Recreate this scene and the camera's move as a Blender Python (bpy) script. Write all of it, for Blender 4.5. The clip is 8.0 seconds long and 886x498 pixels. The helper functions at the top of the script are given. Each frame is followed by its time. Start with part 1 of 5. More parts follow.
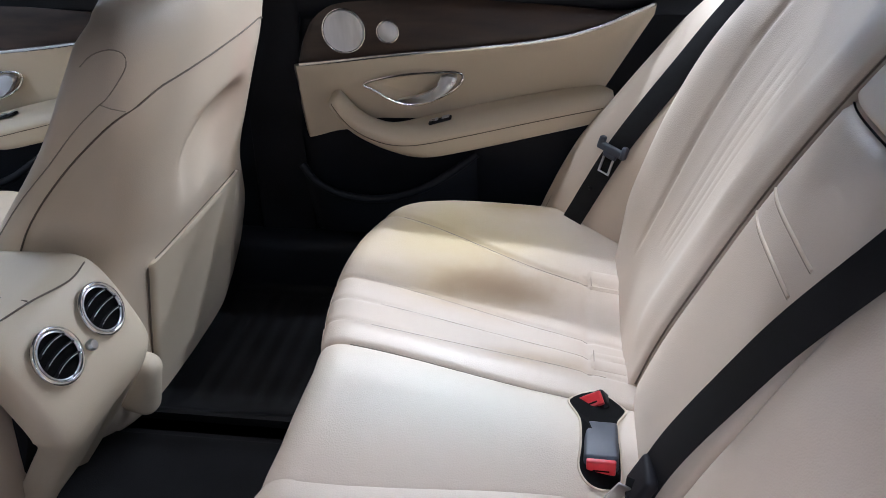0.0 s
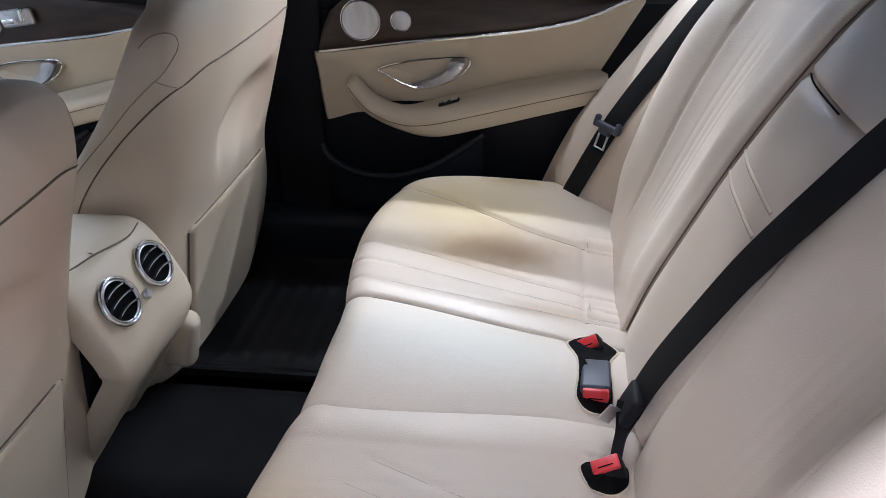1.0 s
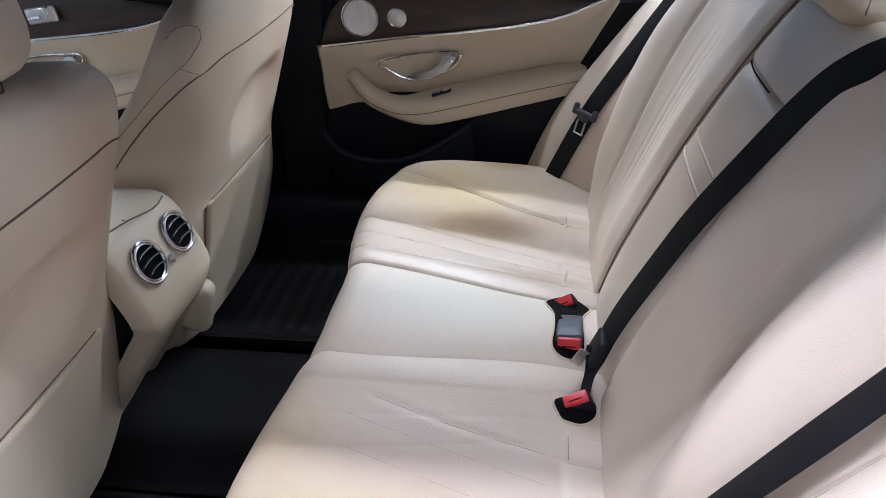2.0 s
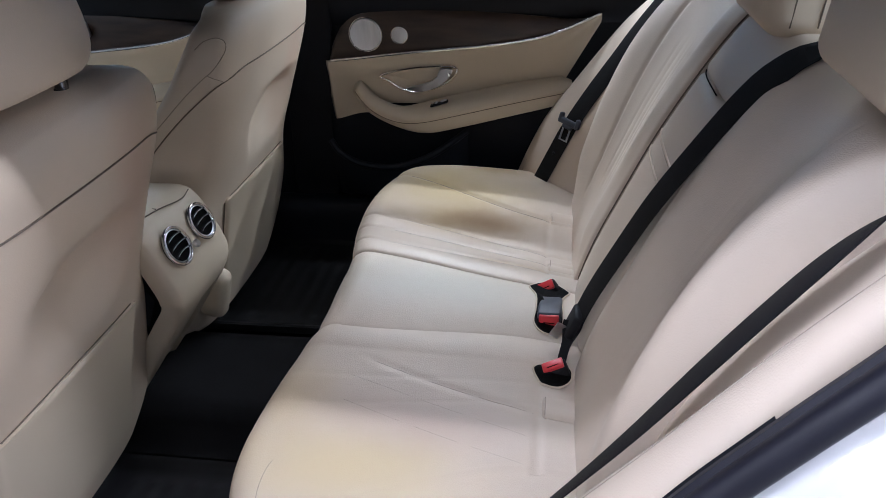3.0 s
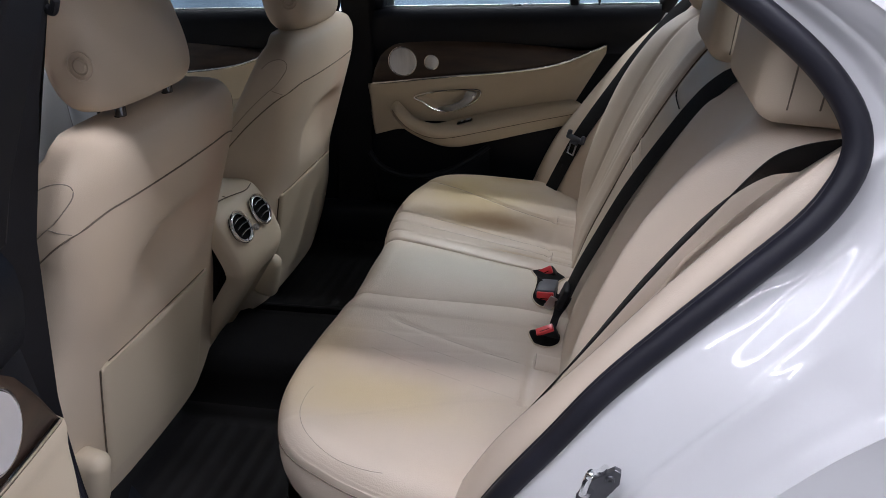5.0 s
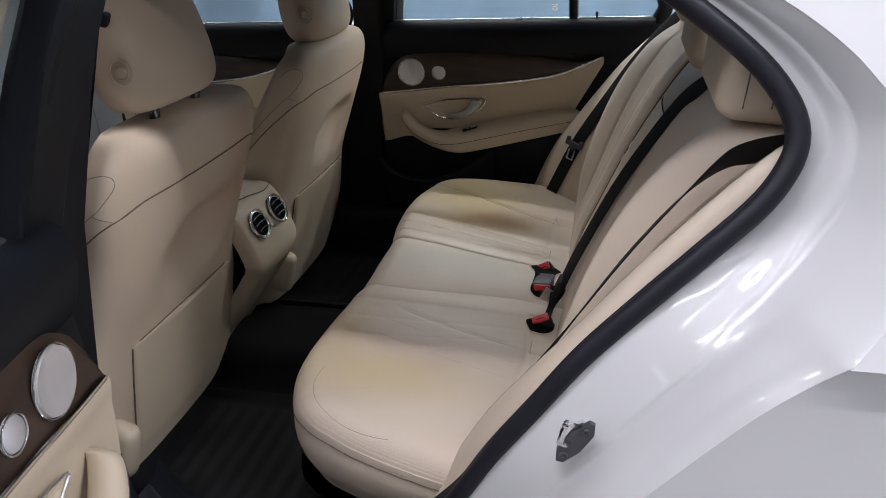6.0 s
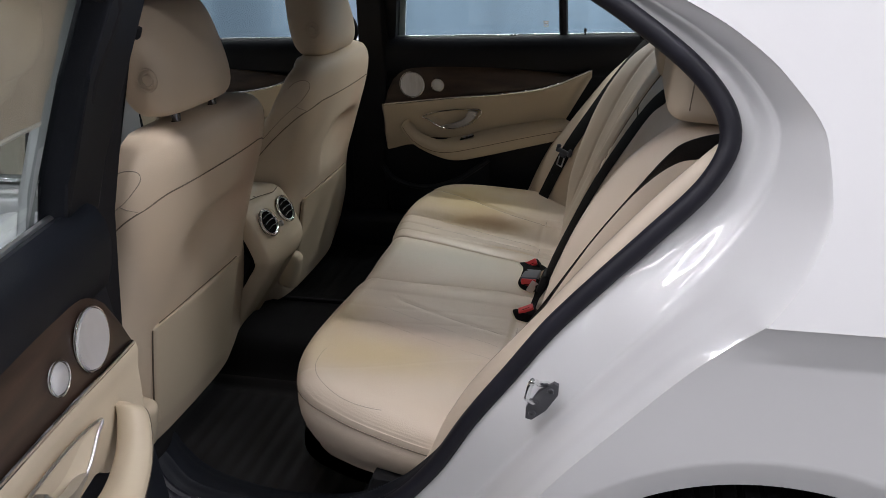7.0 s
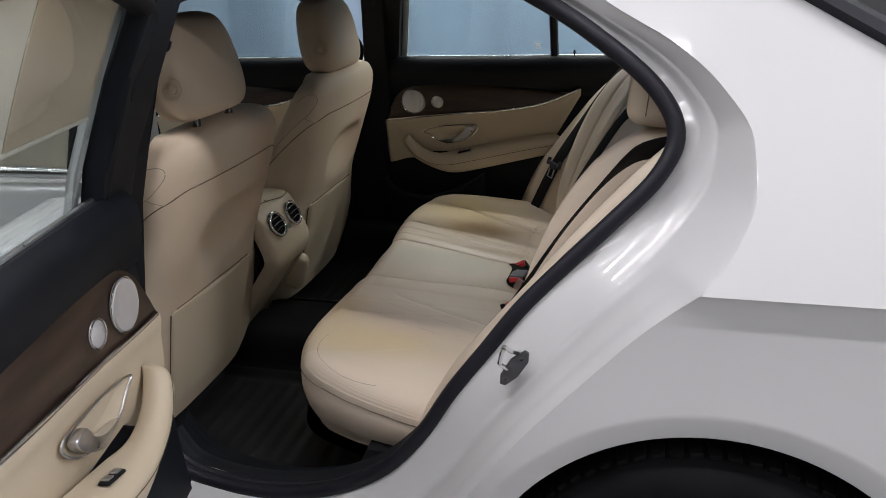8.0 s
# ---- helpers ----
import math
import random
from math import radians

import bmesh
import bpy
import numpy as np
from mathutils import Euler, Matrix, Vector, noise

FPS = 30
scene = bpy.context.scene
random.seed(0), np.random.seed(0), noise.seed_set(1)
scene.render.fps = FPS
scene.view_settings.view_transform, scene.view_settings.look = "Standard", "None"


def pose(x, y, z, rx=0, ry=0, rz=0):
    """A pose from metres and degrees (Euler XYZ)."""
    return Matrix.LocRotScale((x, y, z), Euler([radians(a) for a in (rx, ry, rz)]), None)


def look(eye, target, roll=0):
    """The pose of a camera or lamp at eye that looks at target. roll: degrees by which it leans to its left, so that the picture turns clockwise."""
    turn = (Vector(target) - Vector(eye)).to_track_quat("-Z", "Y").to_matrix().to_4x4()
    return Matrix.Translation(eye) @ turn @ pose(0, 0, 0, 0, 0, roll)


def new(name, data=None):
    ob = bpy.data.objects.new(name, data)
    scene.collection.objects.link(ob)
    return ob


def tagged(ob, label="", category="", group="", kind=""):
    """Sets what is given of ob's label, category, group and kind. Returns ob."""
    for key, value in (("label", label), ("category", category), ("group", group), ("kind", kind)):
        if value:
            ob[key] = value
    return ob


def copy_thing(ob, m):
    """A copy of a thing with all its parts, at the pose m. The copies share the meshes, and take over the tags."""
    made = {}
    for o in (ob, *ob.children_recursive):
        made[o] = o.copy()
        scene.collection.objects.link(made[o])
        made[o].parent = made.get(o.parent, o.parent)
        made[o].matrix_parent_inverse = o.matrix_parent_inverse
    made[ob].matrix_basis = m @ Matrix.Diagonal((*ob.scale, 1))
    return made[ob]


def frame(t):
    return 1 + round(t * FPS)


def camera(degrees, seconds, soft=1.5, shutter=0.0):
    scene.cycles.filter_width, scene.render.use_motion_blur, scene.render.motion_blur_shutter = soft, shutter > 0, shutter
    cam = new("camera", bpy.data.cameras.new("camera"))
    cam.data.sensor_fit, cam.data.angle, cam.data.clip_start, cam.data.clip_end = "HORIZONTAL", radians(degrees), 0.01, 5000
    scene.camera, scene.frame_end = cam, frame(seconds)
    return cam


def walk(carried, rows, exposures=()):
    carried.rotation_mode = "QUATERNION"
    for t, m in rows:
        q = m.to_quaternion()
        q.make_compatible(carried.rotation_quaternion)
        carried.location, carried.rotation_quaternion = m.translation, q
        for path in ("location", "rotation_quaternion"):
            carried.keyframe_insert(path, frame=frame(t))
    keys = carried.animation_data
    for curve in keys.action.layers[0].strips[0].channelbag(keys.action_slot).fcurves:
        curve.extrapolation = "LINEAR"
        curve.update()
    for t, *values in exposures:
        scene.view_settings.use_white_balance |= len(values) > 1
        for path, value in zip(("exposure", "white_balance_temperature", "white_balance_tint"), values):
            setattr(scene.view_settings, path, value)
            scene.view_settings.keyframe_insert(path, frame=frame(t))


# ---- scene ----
# Car frame: x towards the tail, y towards the far (right) side, z up from the garage floor.
cam = camera(62.5, 8.0, soft=0.65)
EXPOSURES = [(0, 1.16, 5400, 17), (1.5, 1.09, 5400, 17), (2.2, 0.96, 5400, 17), (3.5, 0.38, 5500, 16), (4.5, 0.09, 5750, 16), (6, -0.05, 6050, 15), (8, -0.23, 6350, 12)]
PATH = [
    (0, (0.13, -0.727, 1.239), (-0.168, 0.958, 0.203), -3.1),
    (0.5, (0.131, -0.802, 1.249), (-0.168, 0.882, 0.212), -3.2),
    (1, (0.132, -0.874, 1.259), (-0.166, 0.807, 0.218), -3.3),
    (1.5, (0.139, -0.954, 1.268), (-0.145, 0.732, 0.231), -3.1),
    (2, (0.161, -1.027, 1.283), (-0.124, 0.661, 0.248), -3.1),
    (3.5, (0.225, -1.268, 1.312), (-0.086, 0.468, 0.368), -2.5),
    (4, (0.256, -1.338, 1.322), (-0.095, 0.404, 0.405), -2.6),
    (4.5, (0.278, -1.404, 1.333), (-0.102, 0.337, 0.426), -2.6),
    (6, (0.343, -1.59, 1.357), (-0.092, 0.163, 0.497), -2.9),
    (6.5, (0.376, -1.647, 1.361), (-0.075, 0.11, 0.519), -2.9),
    (7, (0.413, -1.727, 1.37), (-0.048, 0.039, 0.552), -2.9),
    (7.5, (0.458, -1.81, 1.382), (-0.012, -0.034, 0.591), -2.5),
    (8, (0.491, -1.885, 1.371), (0.004, -0.098, 0.616), -2.6),
]
walk(cam, [(t, look(eye, target, roll)) for t, eye, target, roll in PATH], EXPOSURES)

# ---------- light ----------
world = bpy.data.worlds.new("garage_air")
world.use_nodes = True
world.node_tree.nodes["Background"].inputs["Color"].default_value = (0.80, 0.84, 0.90, 1)
world.node_tree.nodes["Background"].inputs["Strength"].default_value = 0.5
scene.world = world

# parallel rows of batten lights: y of the row, share of power at each x, colour
WHITE_LAMP, GREEN_FILL = (1.0, 0.975, 0.975), (0.985, 1.0, 0.94)
# green rows and the weak outer white rows are unseen lamps added as fill
ROWS = [(3.25, (0.3, 1.1, 1.0, 0.0), GREEN_FILL), (2.55, (0.4, 1.2, 1.2, 0.0), GREEN_FILL), (1.85, (0.4, 0.8, 1.2, 0.0), GREEN_FILL), (1.15, (0.0, 0.45, 0.6, 0.0), GREEN_FILL),
        (-1.17, (1.0, 0.95, 1.5, 2.0), WHITE_LAMP), (-1.85, (0.0, 0.2, 0.0, 0.0), WHITE_LAMP), (-2.75, (0.1, 0.45, 0.0, 2.4), WHITE_LAMP), (-4.1, (0.1, 0.3, 0.0, 0.0), WHITE_LAMP), (-5.5, (0.15, 0.3, 0.15, 0.0), WHITE_LAMP)]
TUBES = [(x, y, k, tint) for y, shares, tint in ROWS for x, k in zip((-3.4, -0.5, 2.4, 5.3), shares) if k]
TUBE_LEN = 2.4
CEIL = 3.1
LAMP_W = 42.0


# ---------- helpers ----------
def herm(xs, ys):
    """A smooth function through a few knots."""
    xs, ys = list(xs), list(ys)
    n = len(xs)
    m = []
    for i in range(n):
        if i == 0:
            m.append((ys[1] - ys[0]) / (xs[1] - xs[0]))
        elif i == n - 1:
            m.append((ys[-1] - ys[-2]) / (xs[-1] - xs[-2]))
        else:
            a = (ys[i] - ys[i - 1]) / (xs[i] - xs[i - 1])
            b = (ys[i + 1] - ys[i]) / (xs[i + 1] - xs[i])
            m.append(0.0 if a * b <= 0 else 2 * a * b / (a + b))

    def f(x):
        if x <= xs[0]:
            return ys[0] + m[0] * (x - xs[0])
        if x >= xs[-1]:
            return ys[-1] + m[-1] * (x - xs[-1])
        i = 0
        while x > xs[i + 1]:
            i += 1
        h = xs[i + 1] - xs[i]
        t = (x - xs[i]) / h
        return ((2 * t ** 3 - 3 * t ** 2 + 1) * ys[i] + (t ** 3 - 2 * t ** 2 + t) * h * m[i]
                + (-2 * t ** 3 + 3 * t ** 2) * ys[i + 1] + (t ** 3 - t ** 2) * h * m[i + 1])
    return f


def spline(pts, per=8, closed=False):
    """Catmull-Rom through control points."""
    P = [Vector(p) for p in pts]
    n = len(P)
    out = []
    for i in range(n if closed else n - 1):
        if closed:
            a, b, c, d = P[i - 1], P[i], P[(i + 1) % n], P[(i + 2) % n]
        else:
            b, c = P[i], P[i + 1]
            a = P[i - 1] if i else b * 2 - c
            d = P[i + 2] if i + 2 < n else c * 2 - b
        for k in range(per):
            t = k / per
            out.append(0.5 * ((2 * b) + (c - a) * t + (2 * a - 5 * b + 4 * c - d) * t * t + (3 * b - a - 3 * c + d) * t ** 3))
    if not closed:
        out.append(P[-1].copy())
    return out


def smooth01(t):
    t = min(max(t, 0.0), 1.0)
    return t * t * (3 - 2 * t)


def bump(x, c, w):
    return math.exp(-((x - c) / w) ** 2)


def lerp(a, b, t):
    return a + (b - a) * t


def grid(rows, close_u=False, close_v=False, bm=None):
    """A sheet through rows of points."""
    bm = bm or bmesh.new()
    V = [[bm.verts.new(p) for p in r] for r in rows]
    nu, nv = len(V), len(V[0])
    for i in range(nu if close_u else nu - 1):
        for j in range(nv if close_v else nv - 1):
            q = [V[i][j], V[(i + 1) % nu][j], V[(i + 1) % nu][(j + 1) % nv], V[i][(j + 1) % nv]]
            bm.faces.new(q)
    return bm, V


def slab(front, back):
    """A closed pad between two sheets of the same grid."""
    bm = bmesh.new()
    _, A = grid(front, bm=bm)
    _, B = grid(back, bm=bm)
    nu, nv = len(A), len(A[0])
    edge = [(i, 0) for i in range(nu)] + [(nu - 1, j) for j in range(1, nv)] + [(i, nv - 1) for i in range(nu - 2, -1, -1)] + [(0, j) for j in range(nv - 2, 0, -1)]
    for k in range(len(edge)):
        (a, b), (c, d) = edge[k], edge[(k + 1) % len(edge)]
        bm.faces.new([A[a][b], A[c][d], B[c][d], B[a][b]])
    return bm


def rings(rows, caps=True):
    """A tube through closed rings."""
    bm = bmesh.new()
    _, V = grid(rows, close_v=True, bm=bm)
    if caps:
        bm.faces.new(V[0])
        bm.faces.new(V[-1])
    return bm


def tube(pts, r, n=8, closed=False, up=(0, 0, 1), flat=1.0, bm=None):
    """A round or flattened rod along a path; r may be a function of 0..1."""
    P = [Vector(p) for p in pts]
    m = len(P)
    rows = []
    for i, p in enumerate(P):
        if closed:
            d = P[(i + 1) % m] - P[i - 1]
        else:
            d = P[min(i + 1, m - 1)] - P[max(i - 1, 0)]
        d.normalize()
        s = d.cross(Vector(up))
        if s.length < 1e-4:
            s = d.cross(Vector((1, 0.3, 0)))
        s.normalize()
        u = s.cross(d)
        rr = r(i / (m - 1)) if callable(r) else r
        fl = flat(i / (m - 1)) if callable(flat) else flat
        rows.append([p + s * (rr * fl * math.cos(2 * math.pi * k / n)) + u * (rr * math.sin(2 * math.pi * k / n)) for k in range(n)])
    bm = bm or bmesh.new()
    _, V = grid(rows, close_u=closed, close_v=True, bm=bm)
    if not closed:
        bm.faces.new(V[0])
        bm.faces.new(V[-1])
    return bm


def ribbon(pts, sides, width, thick, bm=None):
    """Webbing along a path; sides gives the direction of its width at each point."""
    rows = []
    P = [Vector(p) for p in pts]
    for i, p in enumerate(P):
        d = (P[min(i + 1, len(P) - 1)] - P[max(i - 1, 0)]).normalized()
        s = Vector(sides[i])
        s = (s - d * s.dot(d)).normalized()
        u = s.cross(d)
        w, h = (width(i / (len(P) - 1)) if callable(width) else width) / 2, thick / 2
        rows.append([p + s * a * w + u * b * h for a, b in ((-1, -.5), (-.94, -1), (.94, -1), (1, -.5), (1, .5), (.94, 1), (-.94, 1), (-1, .5))])
    bm = bm or bmesh.new()
    _, V = grid(rows, close_v=True, bm=bm)
    bm.faces.new(V[0])
    bm.faces.new(V[-1])
    return bm


def prism(outline, lo, hi, put=lambda a, b, c: Vector((a, c, b)), bevel=0.0, segs=2, bm=None):
    """An outline in two coordinates, raised from lo to hi in the third, with rounded rims."""
    bm = bm or bmesh.new()
    A = [bm.verts.new(put(p[0], p[1], lo)) for p in outline]
    B = [bm.verts.new(put(p[0], p[1], hi)) for p in outline]
    n = len(A)
    fa, fb = bm.faces.new(A), bm.faces.new(B)
    for i in range(n):
        bm.faces.new([A[i], A[(i + 1) % n], B[(i + 1) % n], B[i]])
    if bevel:
        es = list(fa.edges) + list(fb.edges)
        bmesh.ops.bevel(bm, geom=es, offset=bevel, segments=segs, affect="EDGES", profile=0.6)
    return bm


def rbox(c, size, r=0.005, turn=None, segs=3, bm=None):
    """A box with rounded edges."""
    own = bmesh.new()
    bmesh.ops.create_cube(own, size=1.0)
    for v in own.verts:
        v.co = Vector((v.co.x * size[0], v.co.y * size[1], v.co.z * size[2]))
    bmesh.ops.bevel(own, geom=own.edges[:], offset=r, segments=segs, affect="EDGES", profile=0.5)
    m = Matrix.Translation(c) @ (turn if turn is not None else Matrix.Identity(4))
    bmesh.ops.transform(own, matrix=m, verts=own.verts[:])
    if bm is None:
        return own
    me = bpy.data.meshes.new("tmp")
    own.to_mesh(me)
    own.free()
    bm.from_mesh(me)
    bpy.data.meshes.remove(me)
    return bm


def lathe(profile, c, axis, n=40, bm=None):
    """A turned piece: profile rows of (radius, height along the axis)."""
    ax = Vector(axis).normalized()
    s = ax.cross(Vector((0, 0, 1)) if abs(ax.z) < 0.9 else Vector((1, 0, 0))).normalized()
    u = ax.cross(s)
    rows = [[Vector(c) + ax * h + (s * math.cos(2 * math.pi * k / n) + u * math.sin(2 * math.pi * k / n)) * max(r, 1e-4) for k in range(n)] for r, h in profile]
    bm = bm or bmesh.new()
    _, V = grid(rows, close_v=True, bm=bm)
    bm.faces.new(V[0])
    bm.faces.new(V[-1])
    return bm


def thing(name, at, label, category, group="", kind=""):
    ob = new(name)
    ob.empty_display_size = 0.05
    ob.location = at
    return tagged(ob, label, category, group, kind)


def base_of(ob):
    p = Vector((0, 0, 0))
    while ob is not None:
        p = p + ob.location
        ob = ob.parent
    return p


def part(name, bm, material, parent=None, label="", sharp=38.0, T=None):
    """One mesh object under a thing or a part, given in place."""
    if T is not None:
        for v in bm.verts:
            v.co = T(v.co)
    bmesh.ops.recalc_face_normals(bm, faces=bm.faces[:])
    if parent is not None:
        b = base_of(parent)
        for v in bm.verts:
            v.co -= b
    me = bpy.data.meshes.new(name)
    bm.to_mesh(me)
    bm.free()
    me.materials.append(material)
    me.shade_smooth()
    me.set_sharp_from_angle(angle=radians(sharp))
    ob = new(name, me)
    ob.parent = parent
    if label:
        ob["label"] = label
    return ob


def structure(name, bm, material, label):
    ob = part(name, bm, material)
    return tagged(ob, label, name.split("_")[0], "", "structure")


# ---------- materials ----------
def mat(name, col, rough=0.5, metal=0.0, var=0.1, scale=5.0, fine=150.0, relief=0.0002, rvar=0.08, coat=0.0, stretch=None, spec=0.5, pattern="noise", alt=None):
    m = bpy.data.materials.new(name)
    m.use_nodes = True
    nt = m.node_tree
    N, L = nt.nodes, nt.links
    b = N["Principled BSDF"]
    geo = N.new("ShaderNodeNewGeometry")
    src = geo.outputs["Position"]
    if stretch:
        mp = N.new("ShaderNodeMapping")
        mp.inputs["Scale"].default_value = stretch
        L.new(src, mp.inputs["Vector"])
        src = mp.outputs["Vector"]
    big = N.new("ShaderNodeTexNoise")
    big.inputs["Scale"].default_value = scale
    big.inputs["Detail"].default_value = 5
    L.new(src, big.inputs["Vector"])
    if pattern == "grain":
        small = N.new("ShaderNodeTexVoronoi")
        small.inputs["Scale"].default_value = fine
        # soft creases under the grain
        crease = N.new("ShaderNodeTexNoise")
        crease.inputs["Scale"].default_value = 34.0
        crease.inputs["Detail"].default_value = 4
        L.new(src, crease.inputs["Vector"])
        both = N.new("ShaderNodeMath")
        both.operation = "MULTIPLY_ADD"
        both.inputs[1].default_value = 2.4
        L.new(crease.outputs["Fac"], both.inputs[0])
        L.new(small.outputs["Distance"], both.inputs[2])
        out = both.outputs[0]
    else:
        small = N.new("ShaderNodeTexNoise")
        small.inputs["Scale"].default_value = fine
        small.inputs["Detail"].default_value = 3
        out = small.outputs["Fac"]
    L.new(src, small.inputs["Vector"])
    ramp = N.new("ShaderNodeMapRange")
    ramp.inputs["From Min"].default_value, ramp.inputs["From Max"].default_value = 0.3, 0.7
    L.new(big.outputs["Fac"], ramp.inputs["Value"])
    mix = N.new("ShaderNodeMix")
    mix.data_type = "RGBA"
    mix.inputs[6].default_value = (*[c * (1 - var) for c in col], 1)
    mix.inputs[7].default_value = (*[min(c * (1 + var), 1) for c in (alt or col)], 1)
    L.new(ramp.outputs["Result"], mix.inputs["Factor"])
    L.new(mix.outputs[2], b.inputs["Base Color"])
    rr = N.new("ShaderNodeMapRange")
    rr.inputs["To Min"].default_value, rr.inputs["To Max"].default_value = max(rough - rvar, 0.02), min(rough + rvar, 1)
    L.new(big.outputs["Fac"], rr.inputs["Value"])
    L.new(rr.outputs["Result"], b.inputs["Roughness"])
    b.inputs["Metallic"].default_value = metal
    b.inputs["Specular IOR Level"].default_value = spec
    if coat:
        b.inputs["Coat Weight"].default_value = coat
        b.inputs["Coat Roughness"].default_value = 0.04
    if relief:
        bu = N.new("ShaderNodeBump")
        bu.inputs["Strength"].default_value = 0.6
        bu.inputs["Distance"].default_value = relief
        L.new(out, bu.inputs["Height"])
        L.new(bu.outputs["Normal"], b.inputs["Normal"])
    return m


def stain_or_shade(m, centre, size, colour, amount, breakup=9.0):
    """An uneven spot of another colour about a place: stains, and shade put into leather."""
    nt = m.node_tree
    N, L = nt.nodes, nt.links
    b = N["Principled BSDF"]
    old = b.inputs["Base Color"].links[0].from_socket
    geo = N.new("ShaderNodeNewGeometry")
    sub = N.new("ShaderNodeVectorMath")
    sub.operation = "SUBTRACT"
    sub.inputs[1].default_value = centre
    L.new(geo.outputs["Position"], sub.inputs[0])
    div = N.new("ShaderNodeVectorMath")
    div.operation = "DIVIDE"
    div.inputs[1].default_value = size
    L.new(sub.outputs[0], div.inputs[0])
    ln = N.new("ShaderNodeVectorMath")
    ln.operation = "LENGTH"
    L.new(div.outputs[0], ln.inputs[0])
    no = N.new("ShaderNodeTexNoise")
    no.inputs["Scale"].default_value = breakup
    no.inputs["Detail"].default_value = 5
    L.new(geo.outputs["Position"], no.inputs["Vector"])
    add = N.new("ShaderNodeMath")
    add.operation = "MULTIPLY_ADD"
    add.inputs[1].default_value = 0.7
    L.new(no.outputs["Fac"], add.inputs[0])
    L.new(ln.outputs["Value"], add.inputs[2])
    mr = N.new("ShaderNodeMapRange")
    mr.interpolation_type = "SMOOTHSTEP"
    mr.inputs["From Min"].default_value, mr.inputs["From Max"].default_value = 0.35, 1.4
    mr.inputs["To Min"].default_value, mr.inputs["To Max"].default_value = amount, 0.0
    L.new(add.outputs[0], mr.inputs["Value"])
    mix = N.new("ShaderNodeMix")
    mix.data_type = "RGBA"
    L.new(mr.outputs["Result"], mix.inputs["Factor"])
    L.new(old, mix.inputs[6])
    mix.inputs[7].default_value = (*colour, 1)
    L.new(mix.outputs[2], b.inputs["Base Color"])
    return m


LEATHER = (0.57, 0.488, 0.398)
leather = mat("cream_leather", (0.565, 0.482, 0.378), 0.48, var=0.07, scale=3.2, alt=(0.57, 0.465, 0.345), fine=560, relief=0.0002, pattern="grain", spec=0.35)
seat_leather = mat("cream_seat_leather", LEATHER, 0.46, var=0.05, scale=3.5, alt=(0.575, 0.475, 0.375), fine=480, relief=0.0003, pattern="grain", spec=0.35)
stain_or_shade(seat_leather, (-0.06, 0.47, 0.53), (0.30, 0.22, 0.12), (0.54, 0.42, 0.21), 0.85)
stain_or_shade(seat_leather, (0.03, 0.335, 0.52), (0.24, 0.12, 0.12), (0.40, 0.27, 0.13), 0.75)
stain_or_shade(seat_leather, (0.05, 0.335, 0.52), (0.13, 0.07, 0.12), (0.24, 0.145, 0.07), 0.85)
# browner spots by the side bolster and along the inner seam
stain_or_shade(seat_leather, (0.05, 0.61, 0.53), (0.13, 0.07, 0.08), (0.36, 0.25, 0.12), 0.8)
stain_or_shade(seat_leather, (0.10, 0.145, 0.51), (0.14, 0.035, 0.06), (0.38, 0.28, 0.17), 0.7)
# warm brown shade of the front seat backs, put into their colour
stain_or_shade(leather, (-0.43, 0.50, 0.80), (0.12, 0.10, 0.22), (0.55, 0.40, 0.30), 0.8)
stain_or_shade(leather, (-0.43, -0.24, 0.85), (0.14, 0.10, 0.30), (0.55, 0.40, 0.30), 0.75)
stain_or_shade(leather, (-0.43, -0.62, 0.6), (0.14, 0.10, 0.30), (0.52, 0.40, 0.30), 0.4)
stain_or_shade(seat_leather, (-0.08, -0.46, 0.53), (0.30, 0.15, 0.12), (0.62, 0.49, 0.27), 0.75)
stain_or_shade(seat_leather, (-0.20, -0.34, 0.53), (0.10, 0.14, 0.10), (0.60, 0.46, 0.26), 0.6)
# shaded band across the near cushion, painted as a pinkish brown tint
stain_or_shade(seat_leather, (0.0, -0.34, 0.52), (0.24, 0.10, 0.10), (0.46, 0.35, 0.28), 0.7)
# greenish cast of the light on the middle cushion, put into its colour
stain_or_shade(seat_leather, (0.0, 0.0, 0.55), (0.34, 0.15, 0.10), (0.50, 0.49, 0.40), 0.65)
trim_leather = mat("cream_vinyl", (0.57, 0.485, 0.36), 0.45, var=0.05, scale=3, fine=800, relief=0.00015, pattern="grain", spec=0.35)
thread = mat("stitching", (0.14, 0.11, 0.08), 0.7, var=0.15, scale=40, relief=0)
gap = mat("shadow_gap", (0.004, 0.004, 0.004), 0.9, relief=0, spec=0.1)
black = mat("black_plastic", (0.010, 0.010, 0.012), 0.6, var=0.25, scale=8, fine=500, relief=0.0002, pattern="grain", spec=0.18)
soft_black = mat("black_soft_trim", (0.007, 0.0085, 0.0125), 0.5, var=0.2, scale=5, fine=600, relief=0.0002, pattern="grain", spec=0.22)
mat_rubber = mat("mat_rubber", (0.010, 0.010, 0.011), 0.5, var=0.4, scale=9, fine=400, relief=0.0004, spec=0.18)
rubber = mat("black_rubber", (0.009, 0.009, 0.015), 0.5, spec=0.32, var=0.3, scale=10, fine=300, relief=0.0002)
carpet = mat("black_mat", (0.011, 0.011, 0.012), 0.9, var=0.4, scale=6, fine=500, relief=0.0006, spec=0.12)
headliner = mat("headliner", (0.03, 0.03, 0.032), 0.9, fine=600, relief=0.0003)
